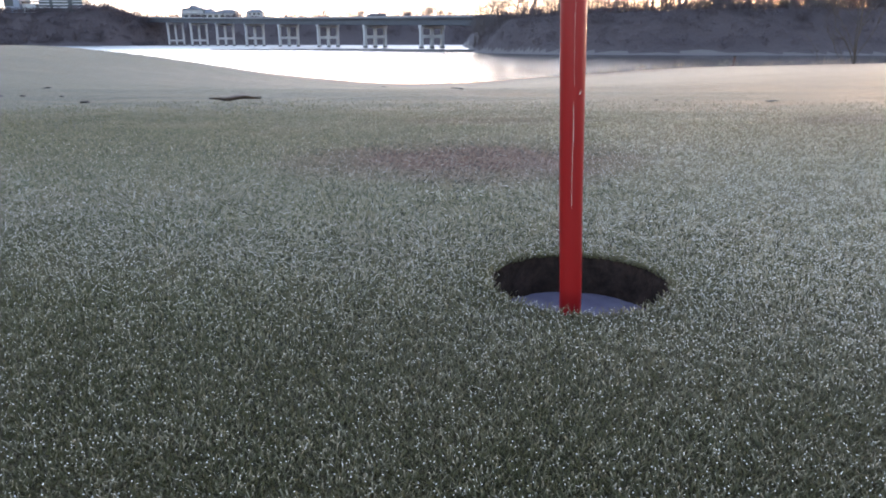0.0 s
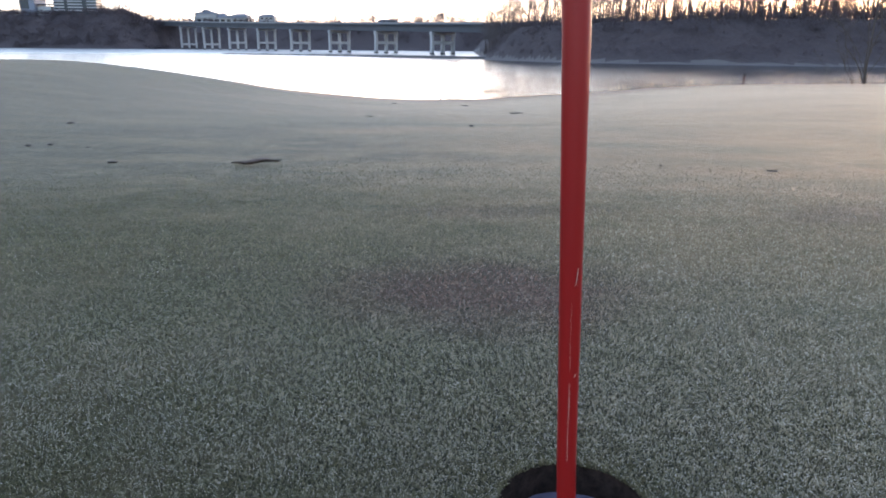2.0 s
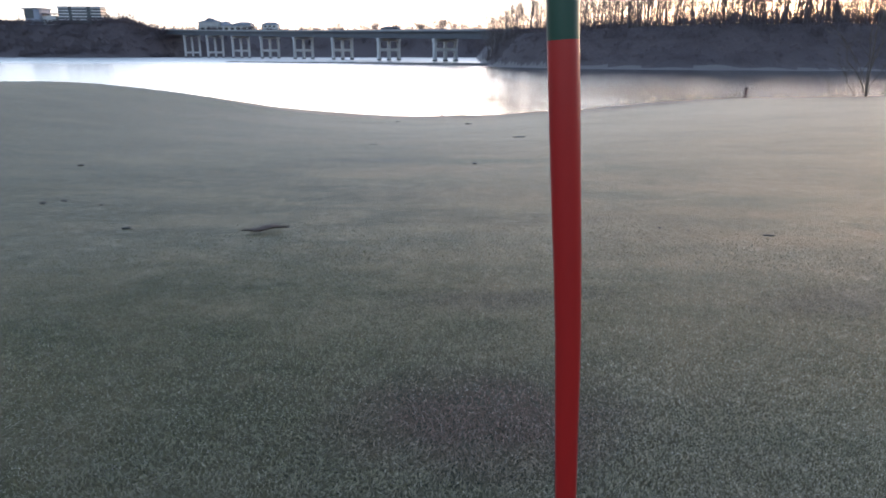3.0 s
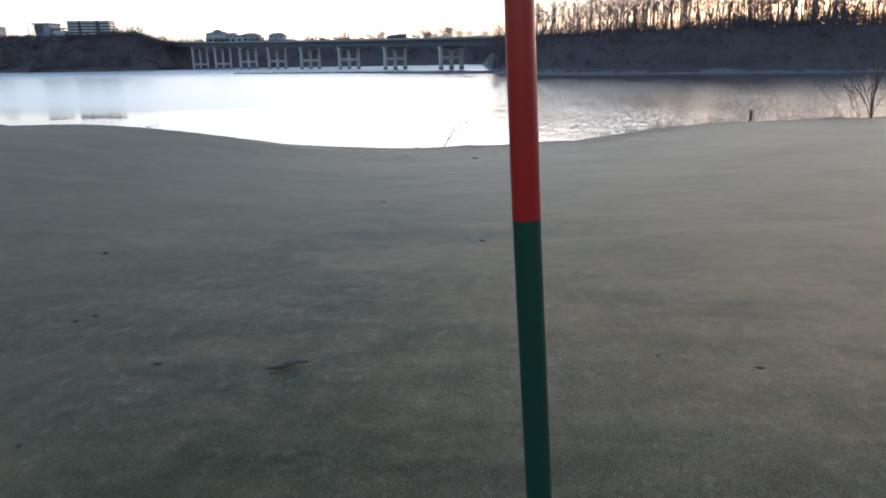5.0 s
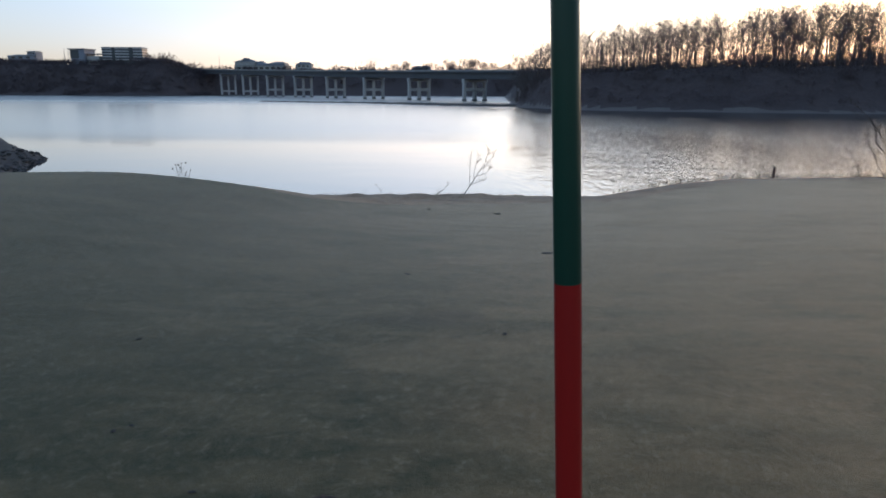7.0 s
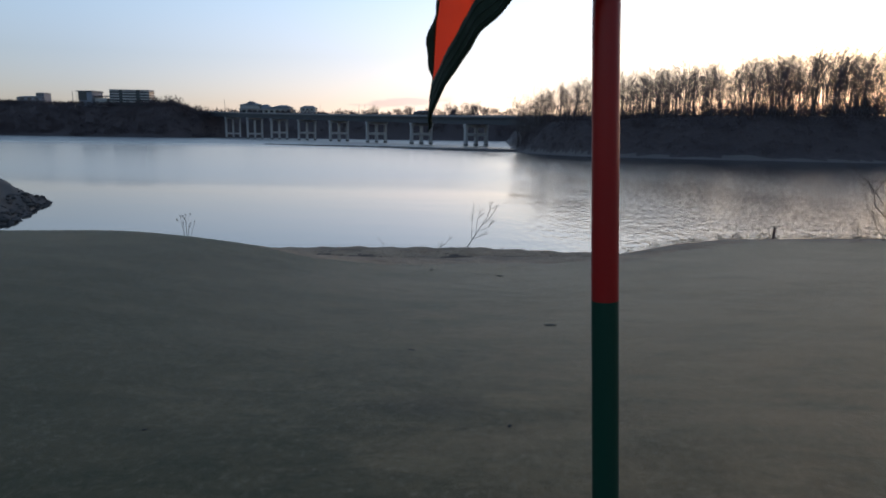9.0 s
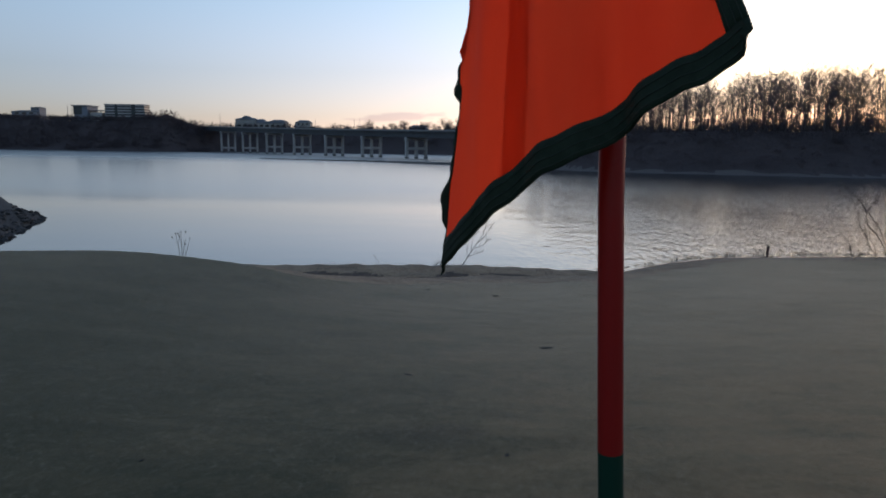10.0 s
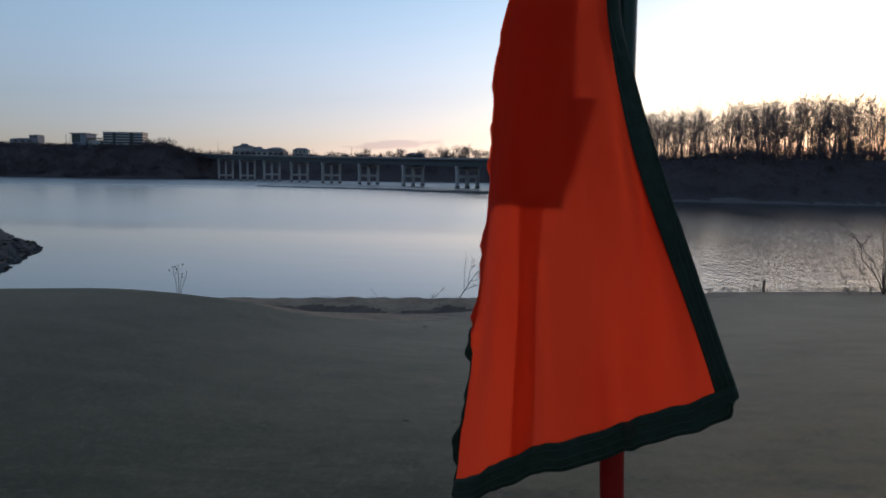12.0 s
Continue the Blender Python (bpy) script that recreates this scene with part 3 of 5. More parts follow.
def land_height(x, y):
    """Height of the ground, and what lies on it: 0 turf, 1 bank soil, 2 wooded slope, 3 beach, 4 gully, 5 spit."""
    ye, ze = edge_y(x), edge_z(x)
    z = ze * smooth01(0.0, 1.0, np.clip(y, 0, None) / ye)
    d = y - ye
    # beyond the edge: a slope, an eroded gully and a low soil ridge in the middle, then the lake bed
    mid = smooth01(-13.0, -9.0, x) * (1 - smooth01(3.2, 5.0, x))
    side = ze - 0.10 * d - 0.085 * d * d
    gully = ze - 0.26 * d - 0.03 * d * d
    ridge = -1.38 + 0.03 * wavy(x, y, 1.7) - 0.02 * np.abs(x + 0.7) - 0.42 * np.clip(y - 18.4, 0, None) - 0.10 * np.clip(18.4 - y, 0, None) ** 2
    bank = np.where(mid > 0, (1 - mid) * side + mid * np.maximum(gully, ridge), side)
    bank = bank + 0.03 * wavy(x, y, 3.1, 2.0) * smooth01(0.2, 1.5, d)
    z = np.where(d > 0, bank, z)
    kind = np.where(d > 0, np.where((mid > 0.3) & (y < 17.35 + 0.35 * wavy(x, y, 1.3)), 4, 1), 0)
    kind = np.where((x > 2.6) & (d > -0.5 + 0.3 * wavy(x, y, 1.1)) & (d <= 0), 1, kind)
    kind = np.where((mid > 0.4) & (d > -0.75 * smooth01(-4.6, -1.4, x) + 0.25 * wavy(x, y, 2.3) * smooth01(-4.6, -1.4, x)) & (x > -4.6) & (d <= 0), 1, kind)
    z = np.maximum(z, -4.2)
    kind = np.where(y > 45, 2, kind)
    # a stony spit that runs out on one side
    xs = np.where(y < 40, -23.3 - 0.43 * (y - 31), -27.2 - 0.22 * (y - 40) ** 2)
    s = (xs - x) * 0.9 + 0.8 * wavy(x, y, 0.7, 1.0)
    spit = WATER - 0.25 + np.clip(0.5 * s, -2, 2.1) + 0.06 * np.clip(s - 4, 0, 20)
    on = (y > 18) & (spit > z)
    z, kind = np.where(on, spit, z), np.where(on, 5, kind)
    # the wooded point across the water
    ys = np.interp(x, (-20, 6, 24, 44, 76, 130, 300, 900), (206, 198, 167, 158, 149, 141, 120, 100))
    xt = 7.0 + (y - 200) * 0.02 + 1.5 * np.sin(y * 0.11)
    sd = np.minimum(y - ys, (x - xt) * 1.7) + 0.9 * wavy(x, y, 0.22)
    top = 5.0 + np.clip((x - 10) * 0.036, 0, 1.8)
    point = WATER - 0.5 + 0.16 * np.clip(sd, -10, 7) + (top - WATER) * smooth01(3.5, 20, sd) + 0.25 * wavy(x, y, 0.5) * smooth01(5, 12, sd)
    on = (y > 90) & (sd > -6) & (point > z)
    z = np.where(on, point, z)
    kind = np.where(on, np.where(sd < 4.3 + 0.25 * wavy(x, y, 0.3), 3, 2), kind)
    # the far bank: a bluff on one side, lower wooded hills behind the bridge
    yf = np.interp(x, (-1500, -400, -275, -258, -240, -60, 40, 200, 900), (640, 552, 562, 580, 640, 650, 650, 640, 500))
    fd = y - yf + 6 * wavy(x, y, 0.03)
    u = x / np.maximum(y, 1)
    ft = np.interp(u, (-2, -0.74, -0.6, -0.46, -0.425, -0.39, -0.2, 0.1, 2), (26, 25, 23.5, 25.5, 17, 16.5, 17, 17, 20)) + 0.8 * wavy(x, y, 0.04) + 0.8 * np.clip((y - 560) / 200, 0, 3)
    far = WATER - 0.6 + (ft - WATER) * smooth01(0, 34, fd) + 4 * smooth01(100, 500, fd)
    on = (y > 400) & (fd > -6) & (far > z)
    z, kind = np.where(on, far, z), np.where(on, 2, kind)
    # low hills all round, beyond the lake
    r = np.hypot(x, y)
    rim = -6 + 30 * smooth01(900, 1500, r)
    on = rim > z
    z, kind = np.where(on, rim, z), np.where(on, 2, kind)
    return z, kind


def ground_at(x, y):
    z, _ = land_height(np.array([float(x)]), np.array([float(y)]))
    return float(z[0])


def build_ground():
    rim_r = 0.0562
    radii = [rim_r]
    while radii[-1] < 3500:
        step = 1.03 if radii[-1] < 8 else 1.007 if radii[-1] < 19 else 1.016 if radii[-1] < 24 else 1.03 if radii[-1] < 130 else 1.009 if radii[-1] < 215 else 1.022 if radii[-1] < 900 else 1.12
        radii.append(radii[-1] * step)
    radii = np.array(radii)
    front = np.linspace(-46, 46, 361)
    back = np.linspace(46, 314, 110)[1:-1]
    ang = np.radians(np.concatenate([front, back]))
    nr, na = len(radii), len(ang)
    rr, aa = np.meshgrid(radii, ang, indexing="ij")
    ragged = 1 + np.where(rr < 0.0575, 0.012 * np.sin(aa * 17) + 0.01 * np.sin(aa * 41 + 1), 0)
    x, y = rr * np.sin(aa) * ragged, rr * np.cos(aa) * ragged
    z, kind = land_height(x, y)
    z = z + np.where((rr > 0.1) & (kind == 0), 0.006 * wavy(x, y, 2.6) * smooth01(0.3, 2.0, rr), 0)
    verts = np.stack([x, y, z], -1).reshape(-1, 3)
    i = np.arange(nr - 1)[:, None] * na
    j = np.arange(na)[None, :]
    j2 = (j + 1) % na
    faces = np.stack([i + j, i + na + j, i + na + j2, i + j2], -1).reshape(-1, 4)[:, ::-1]
    kf = kind[:-1, :].reshape(-1)
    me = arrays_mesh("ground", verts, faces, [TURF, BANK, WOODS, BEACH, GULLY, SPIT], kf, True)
    return tagged(new("ground", me), "frosted mown golf green above a soil lake bank", "ground", kind="structure")


def build_lake():
    n = 64
    a = np.linspace(0, math.tau, n, endpoint=False)
    rings = [0.0, 40, 200, 800, 3400]
    verts = [(0.0, 0.0, WATER)]
    faces = []
    for r in rings[1:]:
        verts += [(r * math.sin(t), r * math.cos(t), WATER) for t in a]
    bm = bmesh.new()
    vs = [bm.verts.new(v) for v in verts]
    for k in range(n):
        bm.faces.new((vs[0], vs[1 + (k + 1) % n], vs[1 + k]))
        for q in range(len(rings) - 2):
            o, p = 1 + q * n, 1 + (q + 1) * n
            bm.faces.new((vs[o + k], vs[o + (k + 1) % n], vs[p + (k + 1) % n], vs[p + k]))
    ob = part("water", bm, LAKE, None, "calm lake water mirroring a pale dawn sky")
    return tagged(ob, category="lake", kind="structure")


build_ground()
build_lake()


# ---- the cup in the green ----
def build_cup():
    cup = thing("golf_cup", pose(0, 0, 0), "golf hole cut in frosted turf, half full of ice-skinned water", "golf hole")
    bm = bmesh.new()
    n, levels = 96, 12
    rows = []
    rng = random.Random(4)
    phase = [rng.uniform(0, 6.28) for _ in range(6)]
    for l in range(levels + 1):
        f = l / levels
        row = []
        for k in range(n):
            t = k / n * math.tau
            rough = 0.0007 * math.sin(t * 9 + phase[0] + f * 4) + 0.0006 * math.sin(t * 23 + phase[1] - f * 9) + 0.0005 * rng.uniform(-1, 1)
            r = 0.0569 - 0.0022 * f + (rough if 0 < l < levels else 0)
            row.append(bm.verts.new((r * math.cos(t), r * math.sin(t), 0.0005 - 0.034 * f)))
        rows.append(row)
    for a, b in zip(rows, rows[1:]):
        for k in range(n):
            bm.faces.new((a[k], a[(k + 1) % n], b[(k + 1) % n], b[k]))
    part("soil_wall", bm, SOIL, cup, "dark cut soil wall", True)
    bm = bmesh.new()
    prev = None
    for r, z in ((0.0560, -0.0325), (0.0515, -0.0322), (0.0505, -0.034), (0.0505, -0.14), (0.006, -0.142)):
        ring = [bm.verts.new((r * math.cos(k / 64 * math.tau), r * math.sin(k / 64 * math.tau), z)) for k in range(64)]
        if prev:
            for k in range(64):
                bm.faces.new((prev[k], prev[(k + 1) % 64], ring[(k + 1) % 64], ring[k]))
        prev = ring
    part("liner", bm, CUP_LINER, cup, "plastic cup liner under the water", True)
    bm = bmesh.new()
    bmesh.ops.create_circle(bm, cap_ends=True, segments=96, radius=0.0552, matrix=Matrix.Translation((0, 0, -0.0265)))
    part("cup_water", bm, CUP_WATER, cup, "thin ice over the water, pale lavender sky in it")


def hang_roots():
    """Fine roots hang from the lip of the hole down its wall."""
    cup = bpy.data.objects["golf_cup"]
    rng = random.Random(12)
    for _ in range(9):
        t = rng.uniform(-1.45, 1.45)
        r, z, k = 0.0556, rng.uniform(-0.008, 0.0), rng.uniform(0.006, 0.022)
        pts = [Vector(((r - 0.0012 * i) * math.sin(t + rng.uniform(-0.03, 0.03)), (r - 0.0012 * i) * math.cos(t), z - k * i / 3)) for i in range(4)]
        bm = bmesh.new()
        tube(bm, pts, [0.00028, 0.00024, 0.0002, 0.0001], 4)
        part("root", bm, SOIL, cup, "fine hanging root")


build_cup()
hang_roots()


# ---- the flagstick ----
def pole_at(z):
    """The stick leans and bends a little."""
    x = np.interp(z, (-0.2, 0.0, 0.06, 0.12, 0.2, 0.35, 0.55, 0.86, 1.25, 1.6, 1.77, 2.08, 2.4), (-0.004, -0.0075, -0.0105, -0.0125, -0.0155, -0.0205, -0.0335, -0.0520, -0.0712, -0.0900, -0.0978, -0.1015, -0.1040))
    y = np.interp(z, (-0.2, 0.2, 0.5, 0.8), (-0.016, -0.012, -0.003, 0.0))
    return Vector((float(x), float(y), z))


def pole_radius(z):
    return 0.5 * float(np.interp(z, (-0.14, 0.0, 0.1, 0.2, 0.32, 0.46, 0.9, 1.3, 1.7, 2.3), (0.0128, 0.0132, 0.0138, 0.0148, 0.0170, 0.0196, 0.0196, 0.0188, 0.0174, 0.0166)))


def build_flagstick():
    stick = thing("flagstick", pose(0, 0, 0), "tapered flagstick with red and green bands in the cup", "flagstick")
    cuts = (-0.141, 0.523, 0.859, 1.249, 1.584, 1.93, 2.275)
    for k, (a, b) in enumerate(zip(cuts, cuts[1:])):
        bm = bmesh.new()
        steps = 14
        zs = [a + (b - a) * i / steps for i in range(steps + 1)]
        tube(bm, [pole_at(z) for z in zs], [pole_radius(z) for z in zs], 40, False)
        part("band", bm, (RED, GREEN)[k % 2], stick, ("red painted band", "dark green painted band")[k % 2], True)
    bm = bmesh.new()
    tube(bm, [pole_at(z) for z in (2.275, 2.28, 2.292, 2.298)], [0.0090, 0.0102, 0.0098, 0.004], 24)
    part("cap", bm, GREEN, stick, "", True)
    # a long scratch and two nicks in the lowest band
    for z0, z1, off, w in ((0.052, 0.112, -0.0006, 0.00015), (0.116, 0.1185, 0.0026, 0.0004), (0.180, 0.192, 0.0022, 0.00028), (0.120, 0.168, -0.0003, 0.00005)):
        bm = bmesh.new()
        rng = random.Random(int(z0 * 1000))
        steps = 16
        left, right = [], []
        for i in range(steps + 1):
            z = z0 + (z1 - z0) * i / steps
            c = pole_at(z)
            r = pole_radius(z) + 0.00015
            o = off + rng.uniform(-0.00012, 0.00012) + (0.0016 * (z - z0) / (z1 - z0 + 1e-6) if z1 - z0 < 0.02 else 0.0002 * math.sin(z * 80))
            h = w * (0.5 + 0.5 * rng.random()) * (0.35 if i in (0, steps) else 1)
            for q, lst in ((-h, left), (h, right)):
                a = (o + q) / r
                lst.append(bm.verts.new((c.x + r * math.sin(a), c.y - r * math.cos(a), z)))
        for i in range(steps):
            bm.faces.new((left[i], right[i], right[i + 1], left[i + 1]))
        part("scratch", bm, SCRATCH, stick, "pale scratch in the paint")
    return stick


build_flagstick()


# ---- the flag: hangs limp from the top of the stick ----
def spline(points, u):
    """Catmull-Rom through the points, u from 0 to 1."""
    p = [Vector(q) for q in points]
    n = len(p) - 1
    f = min(max(u, 0.0), 1.0) * n
    i = min(int(f), n - 1)
    t = f - i
    a, b, c, d = p[max(i - 1, 0)], p[i], p[i + 1], p[min(i + 2, n)]
    return 0.5 * ((2 * b) + (c - a) * t + (2 * a - 5 * b + 4 * c - d) * t * t + (3 * b - a - 3 * c + d) * t ** 3)


FLAG_NEAR = ((-0.054, -0.118, 1.842), (-0.075, -0.090, 1.917), (-0.093, -0.066, 1.984), (-0.105, -0.046, 2.039), (-0.111, -0.030, 2.082), (-0.110, -0.016, 2.17), (-0.106, -0.012, 2.255))
FLAG_MID = ((-0.113, -0.071, 1.799), (-0.124, -0.060, 1.89), (-0.130, -0.052, 1.965), (-0.132, -0.044, 2.03), (-0.132, -0.032, 2.085), (-0.122, -0.020, 2.17), (-0.110, -0.013, 2.25))
FLAG_FOLD = ((-0.183, -0.011, 1.745), (-0.180, -0.016, 1.855), (-0.178, -0.015, 1.94), (-0.176, -0.012, 2.02), (-0.168, -0.010, 2.085), (-0.146, -0.008, 2.165), (-0.118, -0.010, 2.24))
FLAG_FAR = ((-0.2200, 0.100, 1.678), (-0.203, 0.062, 1.792), (-0.196, 0.045, 1.877), (-0.190, 0.032, 1.945), (-0.189, 0.024, 2.02), (-0.168, 0.016, 2.13), (-0.124, 0.008, 2.215))


def flag_point(u, v):
    cols = [spline(c, v) for c in (FLAG_NEAR, FLAG_MID, FLAG_FOLD, FLAG_FAR)]
    p = spline(cols, u)
    free = 1 - v
    p.y += 0.0025 * free * math.sin(u * 15 + v * 2.0) * (0.3 + free) + 0.002 * math.sin(u * 31 + v * 5) * free
    p.y += 0.006 * math.sin(v * 7 + u * 4) * u * free
    # soft creases that run down from the stick
    for ku, kv, ph, amp in ((19, 5, 0.4, 0.0058), (33, -7, 1.9, 0.0030), (27, 8, 4.0, 0.0030), (52, 6, 2.2, 0.0011)):
        q = amp * math.sin(ku * u + kv * v + ph + 1.3 * math.sin(5 * v + 3 * u)) * free * (0.4 + 0.6 * math.sin(3 * u + 2.5 * v) ** 2)
        p += Vector((0.64, 0.77, 0)) * q
    if v < 0.25:
        p.z += 0.0008 * math.sin(u * 23 + 2) * (0.25 - v) * 4
    if u > 0.9:
        p += Vector((-0.05, -0.2, 0)) * (u - 0.9) * free ** 2.5
        p.x += (0.0045 * math.sin(v * 42) + 0.0028 * math.sin(v * 97 + 1) + 0.0016 * math.sin(v * 211)) * (u - 0.9) * 14 * free
    if v < 0.06:
        p.z += 0.0006 * math.sin(u * 37 + 1) + 0.0005 * math.sin(u * 83)
    # the free corner is rounded by wear
    p += Vector((-0.007, 0.005, 0.006)) * (max(0.0, 1 - u / 0.035) * max(0.0, 1 - v / 0.03))
    # the hanging corner is folded blunt
    blunt = float(smooth01(0.84, 0.96, u)) * max(0.0, 1 - v / 0.13)
    p.z += 0.011 * blunt
    p.x += 0.003 * blunt
    return p


def build_flag():
    flag = thing("flag", pose(-0.126, 0, 1.69), "limp orange nylon flag with dark green hem on the flagstick", "flag")
    inv = Matrix.Translation((0.126, 0, -1.69))
    hem_v, nu, nv = 0.043, 72, 84

    def hem_u(v):
        """The hem is as wide all the way up."""
        d = (spline(FLAG_MID, v) - spline(FLAG_NEAR, v)).length
        return min(0.2, 0.0155 / (3.0 * d + 0.02))

    def sheet(u0, u1, v0, v1, a, b, func=flag_point):
        bm = bmesh.new()
        g = []
        for j in range(b + 1):
            v = v0 + (v1 - v0) * j / b
            lo, hi = u0(v), u1(v)
            g.append([bm.verts.new(inv @ func(lo + (hi - lo) * i / a, v)) for i in range(a + 1)])
        for j in range(b):
            for i in range(a):
                bm.faces.new((g[j][i], g[j][i + 1], g[j + 1][i + 1], g[j + 1][i]))
        return bm

    def thick(ob, t):
        m = ob.modifiers.new("thickness", "SOLIDIFY")
        m.thickness, m.offset = t, 0.0
        return ob

    tip_u = 0.958
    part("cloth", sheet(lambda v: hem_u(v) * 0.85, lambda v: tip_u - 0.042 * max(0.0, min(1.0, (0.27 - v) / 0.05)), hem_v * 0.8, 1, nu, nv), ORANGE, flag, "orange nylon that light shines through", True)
    thick(part("hem", sheet(lambda v: 0.0, hem_u, hem_v, 1, 6, nv), HEM, flag, "dark green stitched hem", True), 0.0022)
    thick(part("hem", sheet(lambda v: 0.0, lambda v: tip_u, 0, hem_v, nu, 6), HEM, flag, "dark green stitched hem", True), 0.0022)
    thick(part("hem", sheet(lambda v: tip_u - 0.050 * max(0.1, min(1.0, (0.27 - v) / 0.05)), lambda v: tip_u + 0.004 * math.sin(v * 90), hem_v, 0.27, 4, 40), HEM, flag, "dark green stitched hem", True), 0.0022)

    # rows of stitching along the hems, on the side of the cloth that hangs forward
    toward = Vector((-0.77, -0.64, 0)) * 0.0016
    for k in (0.2, 0.5, 0.8):
        line = [inv @ (flag_point(0.02 + (tip_u - 0.03) * i / 60, hem_v * k) + toward) for i in range(61)]
        bm = bmesh.new()
        tube(bm, line, [0.0003] * 61, 4)
        part("stitching", bm, THREAD, flag, "row of green stitching")
        line = [inv @ (flag_point(hem_u(v) * k, v) + toward) for v in [hem_v + (0.95 - hem_v) * i / 60 for i in range(61)]]
        bm = bmesh.new()
        tube(bm, line, [0.0003] * 61, 4)
        part("stitching", bm, THREAD, flag, "row of green stitching")

    def back_point(a, b):
        """The patch sewn behind the top of the flag; a from the fold to its stepped edge, b upwards."""
        low = float(np.interp(a, (0, 0.16, 0.24, 0.45, 0.7, 1.0), (0.25, 0.27, 0.40, 0.36, 0.33, 0.31)))
        v = low + (1 - low) * b
        edge = float(np.interp(v, (0.30, 0.340, 0.348, 0.462, 0.470, 1.0), (0.435, 0.410, 0.375, 0.310, 0.380, 0.40)))
        u = 0.955 + (edge - 0.955) * a
        gap = 0.0012 + 0.0018 * min(1.0, a * 5) * (1 - 0.6 * b)
        return flag_point(u, min(v, 1.0)) + Vector((0.77, 0.64, 0)) * gap

    def dim_strip_point(a, b):
        """Narrow strip behind the cloth, hem to patch, added to darken a shadow band."""
        v = 0.035 + 0.30 * b
        lo, hi = 0.55 - 0.06 * b, 0.61 - 0.01 * b
        return flag_point(lo + (hi - lo) * a, v) + Vector((0.77, 0.64, 0)) * 0.0014

    part("back_patch", sheet(lambda v: 0.0, lambda v: 1.0, 0, 1, 40, 64, back_point), PATCH, flag, "reinforcing patch behind the top, coloured to dim the cloth", True)
    part("dim_strip", sheet(lambda v: 0.0, lambda v: 1.0, 0, 1, 6, 40, dim_strip_point), DIM_STRIP, flag, "narrow strip added to darken a band of the cloth", True)


build_flag()


# ---- the bridge ----
def bridge_at(i):
    """The near-side corner line of the bridge at the pier number i, and the height of the pier tops."""
    return Vector((-29.3 * i - 0.25 * i * i, 330 + 38.6 * i, 6.9 + 0.95 * i + 0.033 * i * i))


ACROSS = Vector((-0.78, -0.626, 0))
BRIDGE_W = 13.6


def beam(bm, line, w0, w1, z0, z1):
    """A long beam that follows the bridge, from w0 to w1 across it and z0 to z1 over the pier tops."""
    rings = []
    for i in line:
        p = bridge_at(i)
        rings.append([bm.verts.new(p + ACROSS * w + Vector((0, 0, z))) for w, z in ((w0, z0), (w1, z0), (w1, z1), (w0, z1))])
    for a, b in zip(rings, rings[1:]):
        for k in range(4):
            bm.faces.new((a[k], b[k], b[(k + 1) % 4], a[(k + 1) % 4]))
    bm.faces.new(rings[0][::-1])
    bm.faces.new(rings[-1])
    return bm


def build_bridge():
    bridge = thing("bridge", pose(0, 0, 0), "long highway bridge with pale concrete frame piers and dark girders", "bridge")
    line = [-3 + 0.5 * k for k in range(23)]
    for w in (0.3, 4.4, 8.5, 12.6):
        part("girder", beam(bmesh.new(), line, w, w + 0.7, 0.15, 2.9), STEEL, bridge, "dark steel girder")
    part("deck", beam(bmesh.new(), line, -0.8, BRIDGE_W + 0.8, 2.9, 3.4), STEEL, bridge, "dark weathered road deck")
    part("parapet", beam(bmesh.new(), line, -0.8, -0.45, 3.4, 4.2), RAIL, bridge, "grey parapet")
    part("parapet", beam(bmesh.new(), line, BRIDGE_W + 0.45, BRIDGE_W + 0.8, 3.4, 4.2), RAIL, bridge, "grey parapet")
    turn = math.degrees(math.atan2(ACROSS.y, ACROSS.x))
    for i in range(8):
        p = bridge_at(i)
        h = p.z - WATER + 1.2
        low = 5.6 if i < 6 else 4.4
        pier = thing("pier", pose(p.x, p.y, p.z, 0, 0, turn), "pale concrete frame pier standing in the lake", "", "")
        pier.parent = bridge
        for x in (0.75, BRIDGE_W / 2, BRIDGE_W - 0.75):
            part("column", box(bmesh.new(), x - 0.7, x + 0.7, -0.75, 0.75, -h, -1.0, 0.12), CONCRETE, pier)
            part("footing", box(bmesh.new(), x - 0.85, x + 0.85, -0.9, 0.9, -h, -h + 2.0, 0.15), FOOTING, pier, "dark wet footing")
        part("cap_beam", box(bmesh.new(), -0.2, BRIDGE_W + 0.2, -0.9, 0.9, -1.3, 0.15, 0.1), CONCRETE, pier)
        part("cross_beam", box(bmesh.new(), 0.7, BRIDGE_W - 0.7, -0.7, 0.7, -h + low, -h + low + 1.5, 0.1), CONCRETE, pier)
    return bridge


build_bridge()


